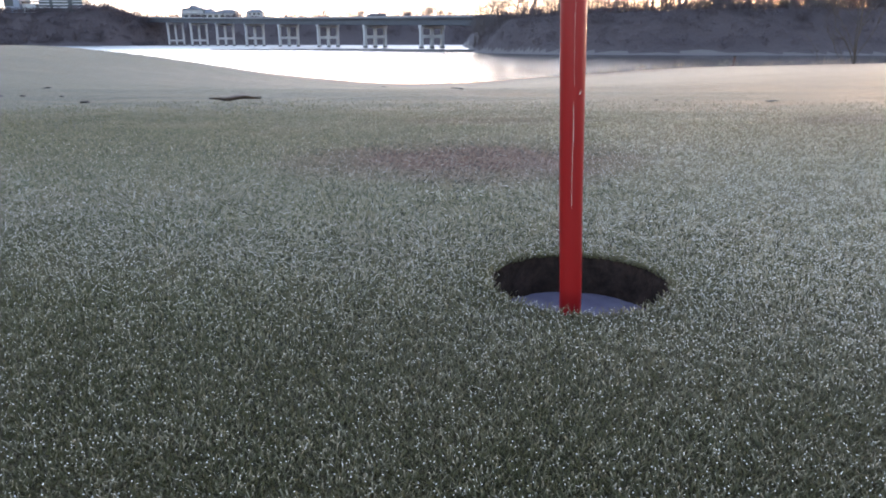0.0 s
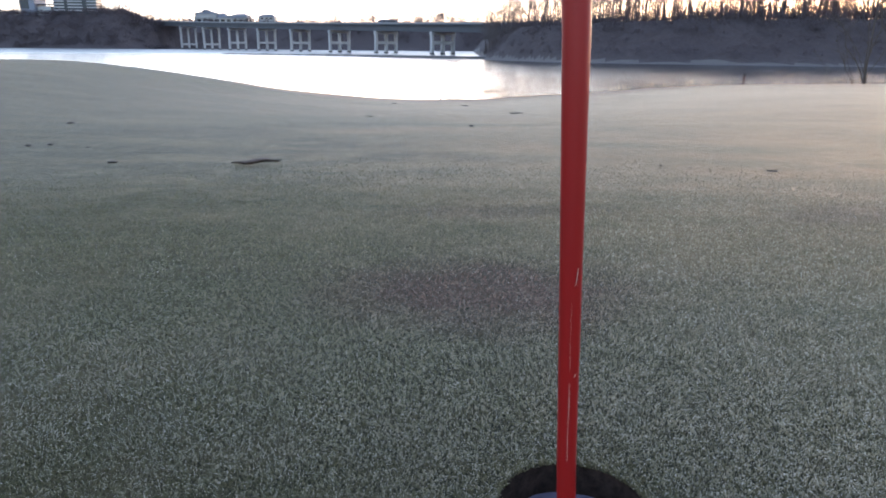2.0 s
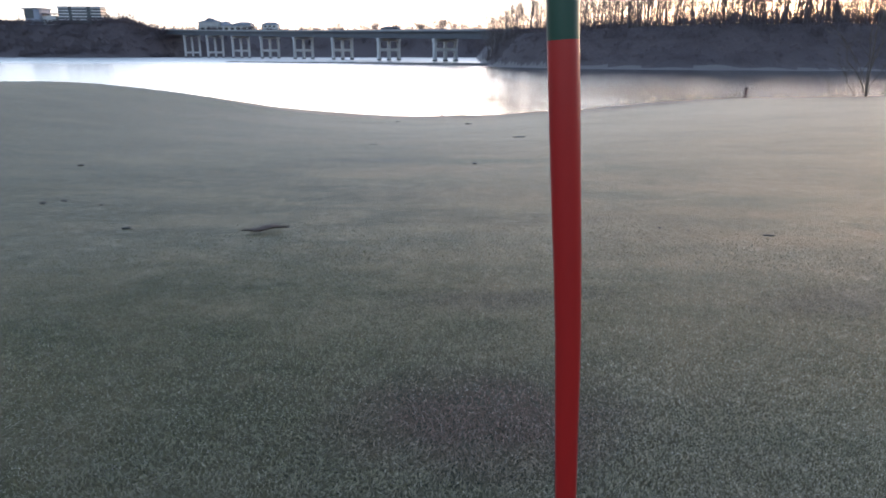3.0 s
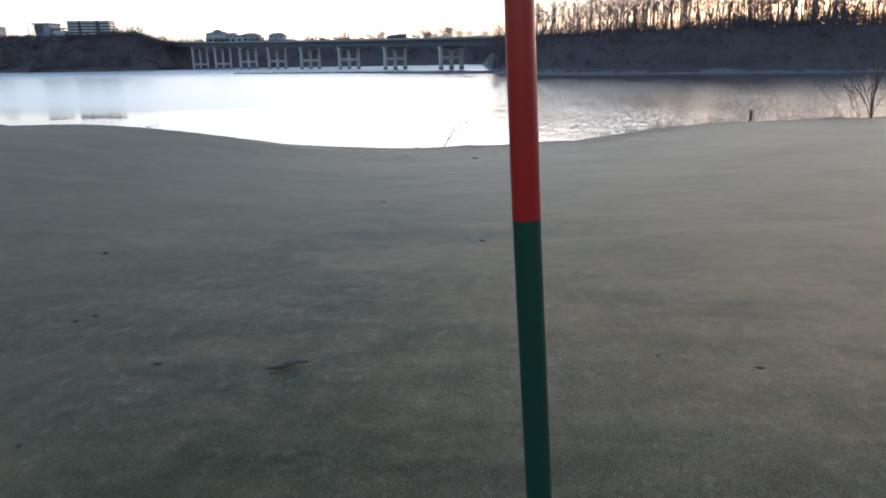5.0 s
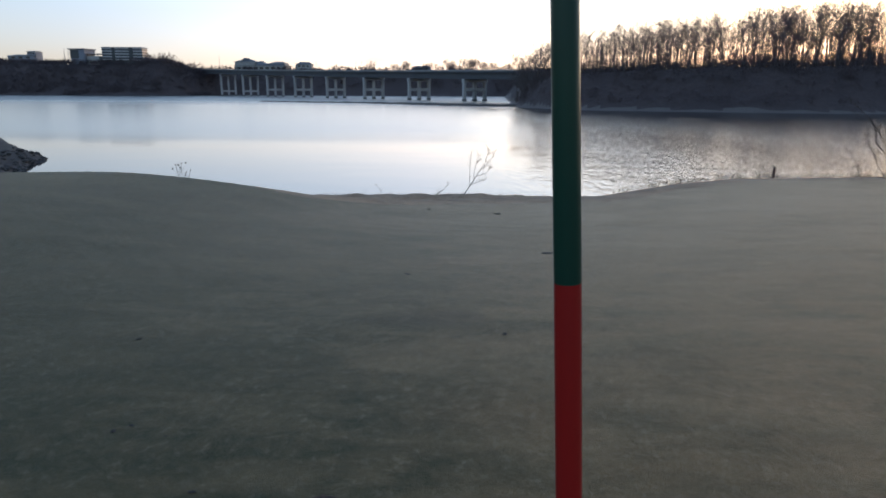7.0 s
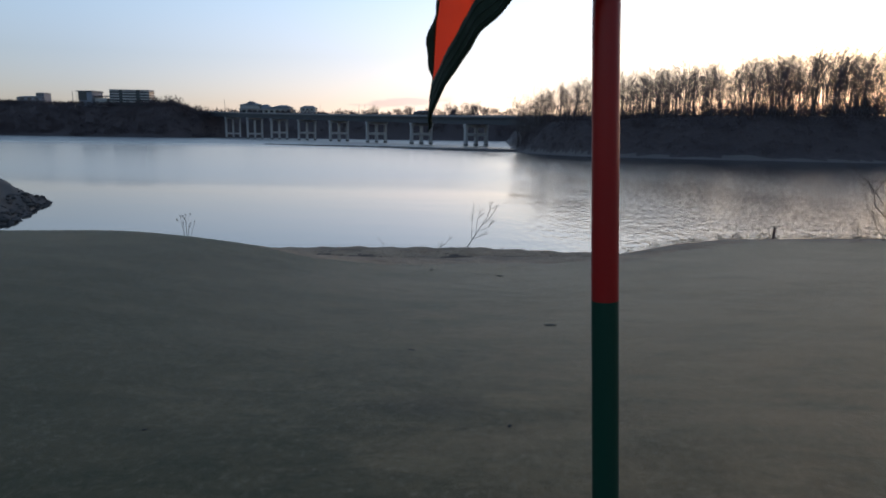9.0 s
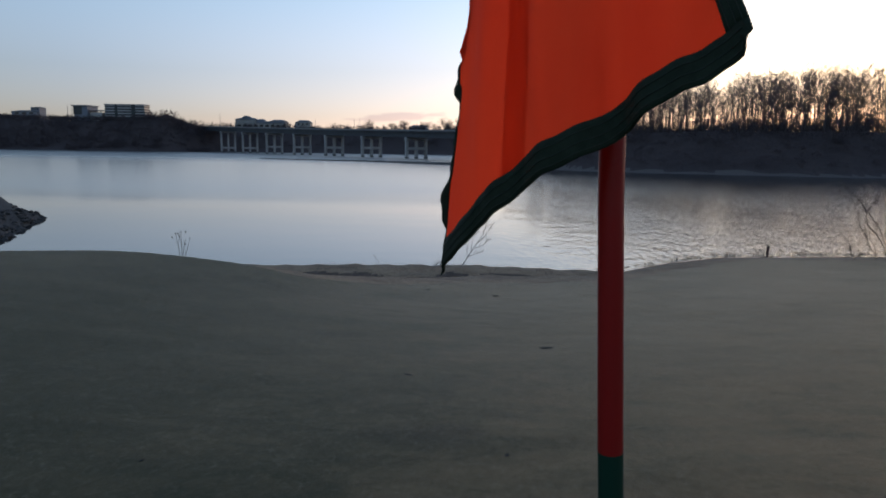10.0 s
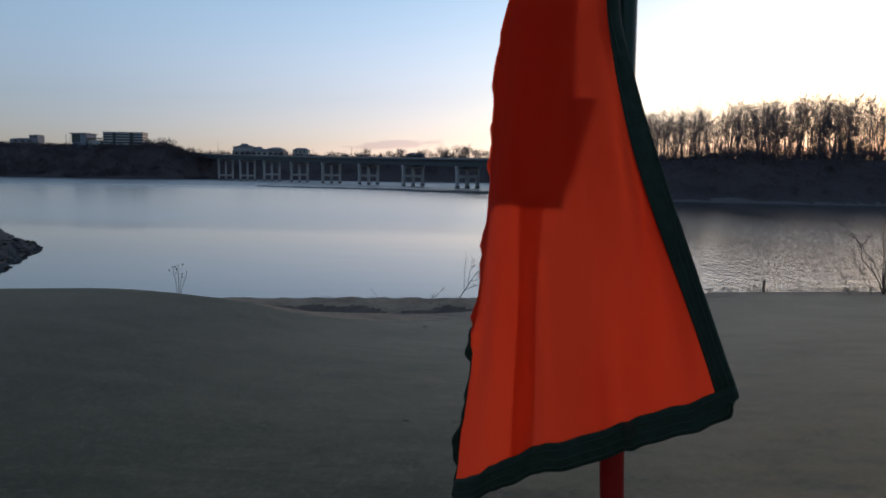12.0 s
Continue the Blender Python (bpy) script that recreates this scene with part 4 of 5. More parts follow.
# ---- buildings on the bluff ----
def build_office():
    x0, x1, y0, z0, z1 = -331.5, -297.4, 600.0, 20.0, 37.3
    ob = thing("office_block", pose((x0 + x1) / 2, y0, z0, 0, 0, 6), "long flat office block with pale bands and dark windows", "building")
    w, d, h = (x1 - x0) / 2, 6.0, z1 - z0
    part("wall", box(bmesh.new(), -w, w, -d, d, -6, h), BAND_DARK, ob, "dark window wall")
    for k in range(5):
        z = h - 0.2 - k * 2.35
        for a, b in ((-w, -w + 8.2), (-w + 11.2, w - 11.6), (w - 7.6, w)):
            part("band", box(bmesh.new(), a - 0.2, b + 0.2, -d - 0.5, d + 0.5, z - 0.95, z, 0.1), CONCRETE, ob, "pale concrete band")
    for x in (-w + 9.7, w - 9.6):
        part("stair_tower", box(bmesh.new(), x - 1.4, x + 1.4, -d - 0.35, d + 0.35, -6, h + 0.3, 0.1), BAND_DARK, ob, "dark stair recess")
    part("roof", box(bmesh.new(), -w - 0.4, w + 0.4, -d - 0.6, d + 0.6, h, h + 0.35, 0.1), ROOF, ob)


def build_lab():
    ob = thing("grey_building", pose(-352.5, 600, 20, 0, 0, -8), "blue-grey flat-roofed building beside the office block", "building")
    part("wall", box(bmesh.new(), -6.8, 6.8, -7, 7, -6, 15.6, 0.1), WALL_GREY, ob, "blue-grey wall")
    part("roof", box(bmesh.new(), -8.6, 7.4, -8.2, 8.2, 15.6, 16.4, 0.15), ROOF, ob, "overhanging flat roof")
    part("dark_corner", box(bmesh.new(), -6.9, 1.5, -7.2, -6.9, 8.2, 15.2), BAND_DARK, ob, "dark window front")
    part("annex", box(bmesh.new(), 6.8, 19, -4, 4, -6, 10.2, 0.1), WALL_PALE, ob, "low pale annex")
    part("annex_roof", box(bmesh.new(), 6.6, 20, -5, 5, 11.6, 12.2, 0.1), ROOF, ob)
    for x in (8, 13, 18):
        part("post", box(bmesh.new(), x - 0.2, x + 0.2, -4.4, -4.0, 10.2, 11.6), BAND_DARK, ob)


def vault(bm, x0, x1, y0, y1, z0, rise, n=14):
    rows = []
    for k in range(n + 1):
        t = k / n
        x = x0 + (x1 - x0) * t
        z = z0 + rise * math.sin(math.pi * t) ** 0.8
        rows.append((bm.verts.new((x, y0, z)), bm.verts.new((x, y1, z)), bm.verts.new((x, y0, z0 - 0.5)), bm.verts.new((x, y1, z0 - 0.5))))
    for a, b in zip(rows, rows[1:]):
        bm.faces.new((a[0], b[0], b[1], a[1]))
        bm.faces.new((a[2], b[2], b[0], a[0]))
        bm.faces.new((a[1], b[1], b[3], a[3]))
        bm.faces.new((a[3], b[3], b[2], a[2]))
    bm.faces.new([v for v in (rows[0][0], rows[0][1], rows[0][3], rows[0][2])])
    bm.faces.new([v for v in (rows[-1][2], rows[-1][3], rows[-1][1], rows[-1][0])])
    return bm


def hip(bm, x0, x1, d, z, rise):
    """A hipped roof over x0..x1."""
    i = (x1 - x0) * 0.28
    v = [bm.verts.new(c) for c in ((x0, -d, z), (x1, -d, z), (x1, d, z), (x0, d, z), (x0 + i, 0, z + rise), (x1 - i, 0, z + rise))]
    for q in ((0, 1, 5, 4), (1, 2, 5), (2, 3, 4, 5), (3, 0, 4), (3, 2, 1, 0)):
        bm.faces.new([v[k] for k in q])
    return bm


def build_hall():
    ob = thing("terraced_hall", pose(-231, 720, 16.2, 0, 0, 0), "pale terraced hall with grey hipped roofs on the hill", "building")
    part("wall", box(bmesh.new(), -27, 27, -10, 10, -8, 10.6, 0.2), WALL_PALE, ob, "pale terrace wall")
    part("upper_wall", box(bmesh.new(), -27, -6, -8, 8, 10.6, 14.2, 0.2), WALL_PALE, ob, "pale pavilion wall")
    part("upper_wall", box(bmesh.new(), 9, 25, -8, 8, 10.6, 12.4, 0.2), WALL_GREY, ob, "grey upper storey")
    part("hipped_roof", hip(bmesh.new(), -28, -5, 9, 14.2, 2.4), ROOF, ob, "grey hipped roof")
    part("cupola", vault(bmesh.new(), -21.5, -12.5, -4, 4, 15.6, 2.7), ROOF, ob, "small curved cupola", True)
    part("hipped_roof", hip(bmesh.new(), -6, 3, 7, 12.6, 2.6), ROOF, ob, "grey hipped roof")
    part("upper_wall", box(bmesh.new(), -5, 9, -7, 7, 10.6, 12.6, 0.2), WALL_GREY, ob, "grey upper storey")
    part("hipped_roof", hip(bmesh.new(), 8, 26, 9, 12.4, 2.2), ROOF, ob, "grey hipped roof")
    for k in range(9):
        x = -24 + k * 5.9
        part("window", box(bmesh.new(), x, x + 3.6, -10.15, -9.9, 6.8, 8.8), GLASS, ob)
    part("ledge", box(bmesh.new(), -28, 28, -11, 11, 9.9, 10.4, 0.1), RAIL, ob)


def build_house(x, y, z, w, h, rise, label, wall):
    ob = thing("house", pose(x, y, z), label, "house", "houses on the hill")
    part("wall", box(bmesh.new(), -w, w, -5, 5, -8, h, 0.1), wall, ob)
    bm = bmesh.new()
    v = [bm.verts.new(c) for c in ((-w - 0.6, -5.6, h), (w + 0.6, -5.6, h), (w + 0.6, 5.6, h), (-w - 0.6, 5.6, h), (-w * 0.55, 0, h + rise), (w * 0.55, 0, h + rise))]
    for q in ((0, 1, 5, 4), (1, 2, 5), (2, 3, 4, 5), (3, 0, 4), (3, 2, 1, 0)):
        bm.faces.new([v[k] for k in q])
    part("roof", bm, ROOF, ob, "grey hipped roof")
    for k in range(3):
        part("window", box(bmesh.new(), -w * 0.7 + k * w * 0.55, -w * 0.7 + k * w * 0.55 + w * 0.3, -5.12, -4.9, h - 2.4, h - 0.8), GLASS, ob)


build_office()
build_lab()
build_hall()
build_house(-186, 715, 18.6, 8, 9.2, 2.6, "pale house with grey hipped roof among bare trees", WALL_PALE)
build_house(-413, 610, 22, 12, 9.0, 1.2, "low wide house with flat grey roof on the bluff", WALL_GREY)
build_house(-404, 612, 25, 4, 9.8, 0.6, "small grey rooftop storey on the bluff", WALL_GREY)
build_house(-66, 716, 17.6, 10, 7.0, 2.2, "dark low house among bare trees", WALL_GREY)


def build_mast(u, y, top):
    x, z = u * y, ground_at(u * y, y)
    ob = thing("mast", pose(x, y, z), "thin grey mast on the far skyline", "mast", "masts on the skyline")
    bm = bmesh.new()
    tube(bm, [(0, 0, -0.5), (0, 0, (top - z) * 0.6), (0, 0, top - z)], [0.28, 0.2, 0.09], 6)
    part("pole", bm, ROOF, ob)
    part("arm", box(bmesh.new(), -0.7, 0.7, -0.07, 0.07, (top - z) * 0.8, (top - z) * 0.8 + 0.15), ROOF, ob)


for mast in ((-0.6155, 590, 36.5), (-0.609, 592, 34.5), (-0.385, 690, 35.0), (-0.2434, 700, 31.5), (-0.186, 700, 31.5), (-0.178, 700, 32.0)):
    build_mast(*mast)


# ---- trees ----
def bare_tree(seed, height):
    """Trunk and crown meshes of a leafless tree."""
    rng = random.Random(seed)
    trunk, crown = bmesh.new(), bmesh.new()

    def grow(bm, p, d, length, r, steps, bend, sides):
        pts, rad = [p.copy()], [r]
        for k in range(steps):
            d = (d + Vector((rng.uniform(-1, 1), rng.uniform(-1, 1), rng.uniform(-0.4, 0.9))) * bend).normalized()
            p = p + d * (length / steps)
            pts.append(p.copy())
            rad.append(r * (1 - 0.8 * (k + 1) / steps))
        tube(bm, pts, rad, sides, False)
        return pts, d

    lean = Vector((rng.uniform(-0.06, 0.06), rng.uniform(-0.06, 0.06), 1)).normalized()
    main, _ = grow(trunk, Vector((0, 0, -0.4)), lean, height * 0.80, height * 0.0125, 9, 0.11, 7)
    for k in range(rng.randint(10, 13)):
        # a few low limbs, most of them high: a broad rounded crown
        f = 0.26 + 0.72 * rng.random() ** 0.75
        i = f * 9
        a = main[int(i)].lerp(main[min(int(i) + 1, 9)], i - int(i))
        t = rng.uniform(0, math.tau)
        up = rng.uniform(0.5, 1.5)
        l1 = height * rng.uniform(0.28, 0.46) * (1.2 - 0.65 * f)
        limb, _ = grow(crown, a, Vector((math.cos(t), math.sin(t), up)).normalized(), l1, height * 0.0060 * (1.2 - f * 0.6), 5, 0.24, 4)
        for _ in range(rng.randint(6, 7)):
            b = limb[rng.randint(1, 5)]
            d = Vector((rng.uniform(-1, 1), rng.uniform(-1, 1), rng.uniform(-0.1, 1.3))).normalized()
            br, _ = grow(crown, b, d, l1 * rng.uniform(0.3, 0.6), height * 0.0013, 3, 0.3, 3)
            for _ in range(8):
                c = br[rng.randint(1, 3)]
                e = c + Vector((rng.uniform(-1, 1), rng.uniform(-1, 1), rng.uniform(-0.2, 1.2))).normalized() * l1 * rng.uniform(0.12, 0.32)
                s = Vector((rng.uniform(-1, 1), rng.uniform(-1, 1), rng.uniform(-1, 1))).normalized() * height * 0.0006
                crown.faces.new((crown.verts.new(c - s), crown.verts.new(c + s), crown.verts.new(e)))
    return mesh_of(trunk, "trunk", BARK, True), mesh_of(crown, "crown", BARK)


TREE_MESHES = [bare_tree(40 + k, 14.0) for k in range(7)]


def make_tree(k, x, y, z, scale, turn, label, group):
    tr, cr = TREE_MESHES[k]
    ob = thing("tree", Matrix.LocRotScale((x, y, z), Euler((0, 0, radians(turn))), (scale, scale, scale * 1.0)), label, "tree", group)
    piece("trunk", tr, ob, Matrix())
    piece("crown", cr, ob, Matrix())
    return ob


def plant_point_wood():
    rng = random.Random(11)
    label = "tall bare winter tree, dark against the dawn sky"
    group = "bare trees on the wooded point"
    spots = []
    tries = 0
    while len(spots) < 290 and tries < 9000:
        tries += 1
        x = rng.uniform(7, 132)
        y = float(np.interp(x, (6, 24, 44, 76, 130), (198, 167, 158, 149, 141))) + 18 + 30 * rng.random()
        if x < 8.4 + (y - 200) * 0.02 or any((x - a) ** 2 + ((y - b) * 0.6) ** 2 < 3.6 for a, b in spots):
            continue
        spots.append((x, y))
        crown = float(np.interp(x, (8.4, 12, 22, 40, 78, 132), (10.0, 14.0, 16.6, 19.6, 22.8, 22.8)))
        s = (crown - ground_at(x, y)) / 13.0 * rng.uniform(0.84, 1.12)
        make_tree(rng.randrange(7), x, y, ground_at(x, y), s, rng.uniform(0, 360), label, group)


plant_point_wood()


def twig_cloud(name, places, sizes, per, rng, label, category, mat=None, width=0.05):
    """Bare brush and far woods: thin upward sprays round many places, in one mesh."""
    p = np.repeat(np.asarray(places), per, axis=0)
    s = np.repeat(np.asarray(sizes), per)[:, None]
    n = len(p)
    out = rng.normal(0, 0.42, (n, 3)) * s
    out[:, 2] = rng.random(n) ** 0.8 * s[:, 0]
    a = p + out * np.array([0.75, 0.75, 0.75])
    way = rng.normal(0, 0.45, (n, 3)) + np.array([0, 0, 0.75])
    way /= np.linalg.norm(way, axis=1)[:, None]
    b = a + way * s * rng.uniform(0.2, 0.5, (n, 1))
    side = np.cross(way, rng.normal(0, 1, (n, 3)))
    side /= np.linalg.norm(side, axis=1)[:, None]
    w = side * s * width * rng.uniform(0.5, 1.4, (n, 1))
    verts = np.stack([a - w, a + w, b], 1).reshape(-1, 3)
    faces = np.arange(3 * n).reshape(-1, 3)
    ob = new(name, arrays_mesh(name, verts, faces, [mat or BRUSH]))
    return tagged(ob, label, category, kind="stuff")


def build_brush():
    rng = np.random.default_rng(5)
    # scrub on the face of the wooded point
    x = rng.uniform(6, 140, 900)
    y = np.interp(x, (6, 24, 44, 76, 130), (198, 167, 158, 149, 141)) + 6.5 + 26 * rng.random(900)
    ok = x > 9 + (y - 200) * 0.02
    x, y = x[ok], y[ok]
    z, _ = land_height(x, y)
    twig_cloud("brush", np.stack([x, y, z], 1), rng.uniform(0.7, 1.9, len(x)), 34, rng, "dark bare brush on the wooded bank", "brush")
    # slender trunks deeper in the wood
    x = 12 + 126 * rng.random(620)
    y = np.interp(x, (6, 24, 44, 76, 130), (198, 167, 158, 149, 141)) + 16 + 40 * rng.random(620)
    z, _ = land_height(x, y)
    top = (np.interp(x, (10, 22, 40, 78, 132), (10.0, 14.0, 17.0, 20.0, 20.0)) - z) * rng.uniform(0.7, 1.0, 620)
    rings = []
    for f, w in ((0.0, 1.0), (0.5, 0.75), (1.0, 0.2)):
        c = np.stack([x + f * rng.normal(0, 0.5, 620), y, z - 0.3 + (top + 0.3) * f], 1)
        for k in range(3):
            rings.append(c + (w * rng.uniform(0.06, 0.12, 620))[:, None] * np.array([math.cos(k * 2.094), math.sin(k * 2.094), 0]))
    verts = np.stack(rings, 1).reshape(-1, 3)
    quads = np.array([(r * 3 + k, r * 3 + (k + 1) % 3, r * 3 + 3 + (k + 1) % 3, r * 3 + 3 + k) for r in range(2) for k in range(3)])
    faces = (np.arange(620)[:, None, None] * 9 + quads[None]).reshape(-1, 4)
    tagged(new("slender_trunks", arrays_mesh("slender_trunks", verts, faces, [BARK])), "slender dark trunks deep in the bare wood", "trunks", kind="stuff")
    # low saplings along the crest
    x = 14 + 124 * rng.random(900) ** 0.85
    y = np.interp(x, (6, 24, 44, 76, 130), (198, 167, 158, 149, 141)) + 13 + 32 * rng.random(900)
    z, _ = land_height(x, y)
    twig_cloud("thicket", np.stack([x, y, z], 1), rng.uniform(1.8, 4.4, len(x)), 46, rng, "thin bare saplings between the trunks of the wood", "thicket", None, 0.010)
    # the fine twigs of the crowns deeper in the wood
    x = 10 + 128 * rng.random(2600) ** 0.74
    y = np.interp(x, (6, 24, 44, 76, 130), (198, 167, 158, 149, 141)) + 14 + 36 * rng.random(2600)
    z = np.interp(x, (10, 22, 40, 78, 132), (11.0, 15.0, 18.0, 21.0, 21.2)) - 1.2 - 11.5 * rng.random(2600) ** 1.05
    twig_cloud("twigs", np.stack([x, y, z - 1.5], 1), rng.uniform(1.6, 2.8, len(x)), 60, rng, "fine bare twigs in the depth of the wood", "twigs", BARK, 0.005)
    # woods on the bluff and on the hills behind the bridge
    x = rng.uniform(-480, -246, 2200)
    y = np.interp(x, (-1500, -400, -275, -258), (640, 552, 562, 580)) + 4 + 70 * rng.random(2200) ** 1.3
    z, _ = land_height(x, y)
    twig_cloud("far_woods", np.stack([x, y, z], 1), rng.uniform(2.2, 5.0, len(x)), 30, rng, "dark leafless woods on the far bluff", "woods")
    x = rng.uniform(-300, 60, 1500)
    y = np.interp(x, (-258, -240, -60, 40), (585, 642, 652, 652)) + 8 + 110 * rng.random(1500)
    z, _ = land_height(x, y)
    twig_cloud("far_woods", np.stack([x, y, z], 1), rng.uniform(3.0, 7.5, len(x)) * np.where(rng.random(len(x)) > 0.8, 1.35, 0.8), 34, rng, "dark leafless woods on the hills behind the bridge", "woods")


def ridge_groves():
    """Rounded bare crowns that stand out in groups over the far skyline."""
    rng = np.random.default_rng(31)
    places, sizes = [], []
    for u, count, height in ((-0.253, 4, 6), (-0.24, 3, 6), (-0.166, 3, 9), (-0.128, 6, 7), (-0.115, 8, 8), (-0.10, 5, 7), (-0.083, 7, 9), (-0.07, 4, 7), (-0.05, 8, 11), (-0.035, 6, 10), (-0.02, 9, 11), (-0.005, 7, 9), (0.012, 8, 9), (0.03, 8, 9)):
        for _ in range(count):
            y = 700 + rng.uniform(-20, 20)
            x = (u + rng.normal(0, 0.004)) * y
            places.append((x, y, ground_at(x, y) + height * rng.uniform(0.2, 0.9)))
            sizes.append(height * rng.uniform(0.6, 1.0))
    twig_cloud("far_grove", places, sizes, 70, rng, "bare grove on the skyline behind the bridge", "woods", BARK, 0.022)


build_brush()
ridge_groves()


def far_trees():
    rng = random.Random(3)
    for u, y, s in ((-0.166, 700, 0.62), (-0.247, 690, 0.5), (-0.232, 690, 0.5), (-0.222, 700, 0.45), (-0.02, 690, 0.6), (-0.035, 700, 0.5), (-0.06, 700, 0.45), (-0.51, 560, 0.3), (-0.475, 560, 0.35), (-0.46, 556, 0.3), (-0.745, 580, 0.5), (-0.73, 585, 0.45)) + tuple((-0.15 + 0.0068 * k + rng.uniform(-0.004, 0.004), 700 + rng.uniform(-15, 15), rng.uniform(0.45, 0.85)) for k in range(26)):
        x = u * y
        make_tree(rng.randrange(7), x, y, ground_at(x, y), s * rng.uniform(0.9, 1.1), rng.uniform(0, 360), "small bare tree on the far ridge", "bare trees on the far ridge")


far_trees()


# ---- mud bar off the point, spit stones ----
def build_mud_bar():
    bm = bmesh.new()
    rng = random.Random(8)
    n = 60
    a, b = Vector((12, 207, 0)), Vector((-92, 285, 0))
    d = (b - a).normalized()
    nrm = Vector((-d.y, d.x, 0))
    rows = []
    for k in range(n + 1):
        t = k / n
        w = 5.5 * math.sin(math.pi * min(1, 0.1 + 0.9 * t)) ** 0.5 * (1.1 - 0.7 * t) + rng.uniform(0, 1.0) + 0.4
        c = a.lerp(b, t) + nrm * 3 * math.sin(t * 9)
        h = 0.75 - 0.4 * t + rng.uniform(-0.06, 0.06)
        rows.append([bm.verts.new((c.x + nrm.x * w * f, c.y + nrm.y * w * f, WATER + z)) for f, z in ((-1, -0.3), (-0.55, 0.8 * h), (0, h), (0.55, 0.8 * h), (1, -0.3))])
    for p, q in zip(rows, rows[1:]):
        for k in range(4):
            bm.faces.new((p[k], p[k + 1], q[k + 1], q[k]))
    tagged(part("mud_bar", bm, MUD, None, "low dark mud bar in front of the bridge", True), category="mud bar", kind="structure")


build_mud_bar()


def stone_verts(rng, n=9):
    bm = bmesh.new()
    bmesh.ops.create_icosphere(bm, subdivisions=1, radius=1.0)
    for v in bm.verts:
        v.co *= rng.uniform(0.72, 1.15)
        v.co.z *= 0.65
    co = np.array([v.co[:] for v in bm.verts])
    fa = np.array([[v.index for v in f.verts] for f in bm.faces])
    bm.free()
    return co, fa


def build_riprap():
    rng = random.Random(21)
    shapes = [stone_verts(rng) for _ in range(6)]
    verts, faces, base = [], [], 0
    for k in range(620):
        y = rng.uniform(24, 47)
        xs = -23.3 - 0.43 * (y - 31) if y < 40 else -27.2 - 0.22 * (y - 40) ** 2
        x = xs - rng.uniform(-0.9, 2.4) * rng.random()
        z = ground_at(x, y)
        if z < WATER - 0.5:
            continue
        co, fa = shapes[k % 6]
        s = rng.uniform(0.06, 0.24)
        t = rng.uniform(0, math.tau)
        rot = np.array([[math.cos(t), -math.sin(t), 0], [math.sin(t), math.cos(t), 0], [0, 0, 1]])
        verts.append(co @ rot.T * s + np.array([x, y, z + 0.1 * s]))
        faces.append(fa + base)
        base += len(co)
    ob = new("riprap", arrays_mesh("riprap", np.concatenate(verts), np.concatenate(faces), [STONE]))
    tagged(ob, "grey riprap stones along the stony spit", "riprap", kind="stuff")


build_riprap()


# ---- small plants on the bank ----
def stems(name, base, specs, label, category, mat, seed, group="", sides=5):
    """A woody or dry plant: each spec is (dx, dy, dz, radius, twigs) of a stem from the base."""
    rng = random.Random(seed)
    ob = thing(name, pose(*base), label, category, group)
    for dx, dy, dz, r, twigs in specs:
        bm = bmesh.new()
        n = 7
        pts = []
        for k in range(n + 1):
            t = k / n
            j = 0.03 * (dz + abs(dx)) * (0 if k == 0 else 1)
            pts.append(Vector((dx * t ** 1.2 + rng.uniform(-j, j), dy * t + rng.uniform(-j, j), -0.05 + (dz + 0.05) * t ** 0.95)))
        tube(bm, pts, [r * (1 - 0.75 * k / n) for k in range(n + 1)], sides)
        for _ in range(twigs):
            k = rng.randint(2, n - 1)
            l = (abs(dx) + dz) * rng.uniform(0.15, 0.4) * (1.1 - 0.6 * k / n)
            t = rng.uniform(0, math.tau)
            d = Vector((math.cos(t) + 0.6 * (dx / (dz + 0.01)), math.sin(t) * 0.6, rng.uniform(0.4, 1.3))).normalized()
            mid = pts[k] + d * l * 0.5 + Vector((rng.uniform(-1, 1), 0, rng.uniform(-1, 1))) * l * 0.06
            end = pts[k] + d * l
            tube(bm, [pts[k], mid, end], [r * 0.45, r * 0.32, r * 0.15], 4)
            for _ in range(2):
                e2 = mid + Vector((rng.uniform(-1, 1), rng.uniform(-0.5, 0.5), rng.uniform(0.2, 1.2))).normalized() * l * 0.4
                tube(bm, [mid, e2], [r * 0.26, r * 0.12], 3)
        part("stem", bm, mat, ob, "", True)
    return ob


stems("shrub", (8.24, 13.95, ground_at(8.24, 13.95)), ((-1.10, 0.1, 1.65, 0.014, 6), (-0.62, -0.1, 1.15, 0.011, 5), (-0.10, 0.15, 2.6, 0.013, 6), (0.05, 0, 2.9, 0.017, 8), (0.42, 0.1, 2.5, 0.014, 6), (0.75, -0.1, 1.7, 0.011, 4)), "dark bare many-stemmed shrub on the lake bank", "shrub", DARK_STEM, 5)
stems("shrub", (8.03, 14.0, ground_at(8.03, 14.0)), ((-0.50, 0.1, 0.95, 0.010, 6), (-0.25, 0.0, 0.7, 0.008, 4)), "thin bare shrub on the lake bank", "shrub", DARK_STEM, 6)
stems("shrub", (7.6, 14.0, ground_at(7.6, 14.0)), ((-0.36, 0.1, 0.66, 0.008, 6), (-0.12, 0.0, 0.4, 0.006, 3)), "thin bare shrub on the lake bank", "shrub", DARK_STEM, 8)


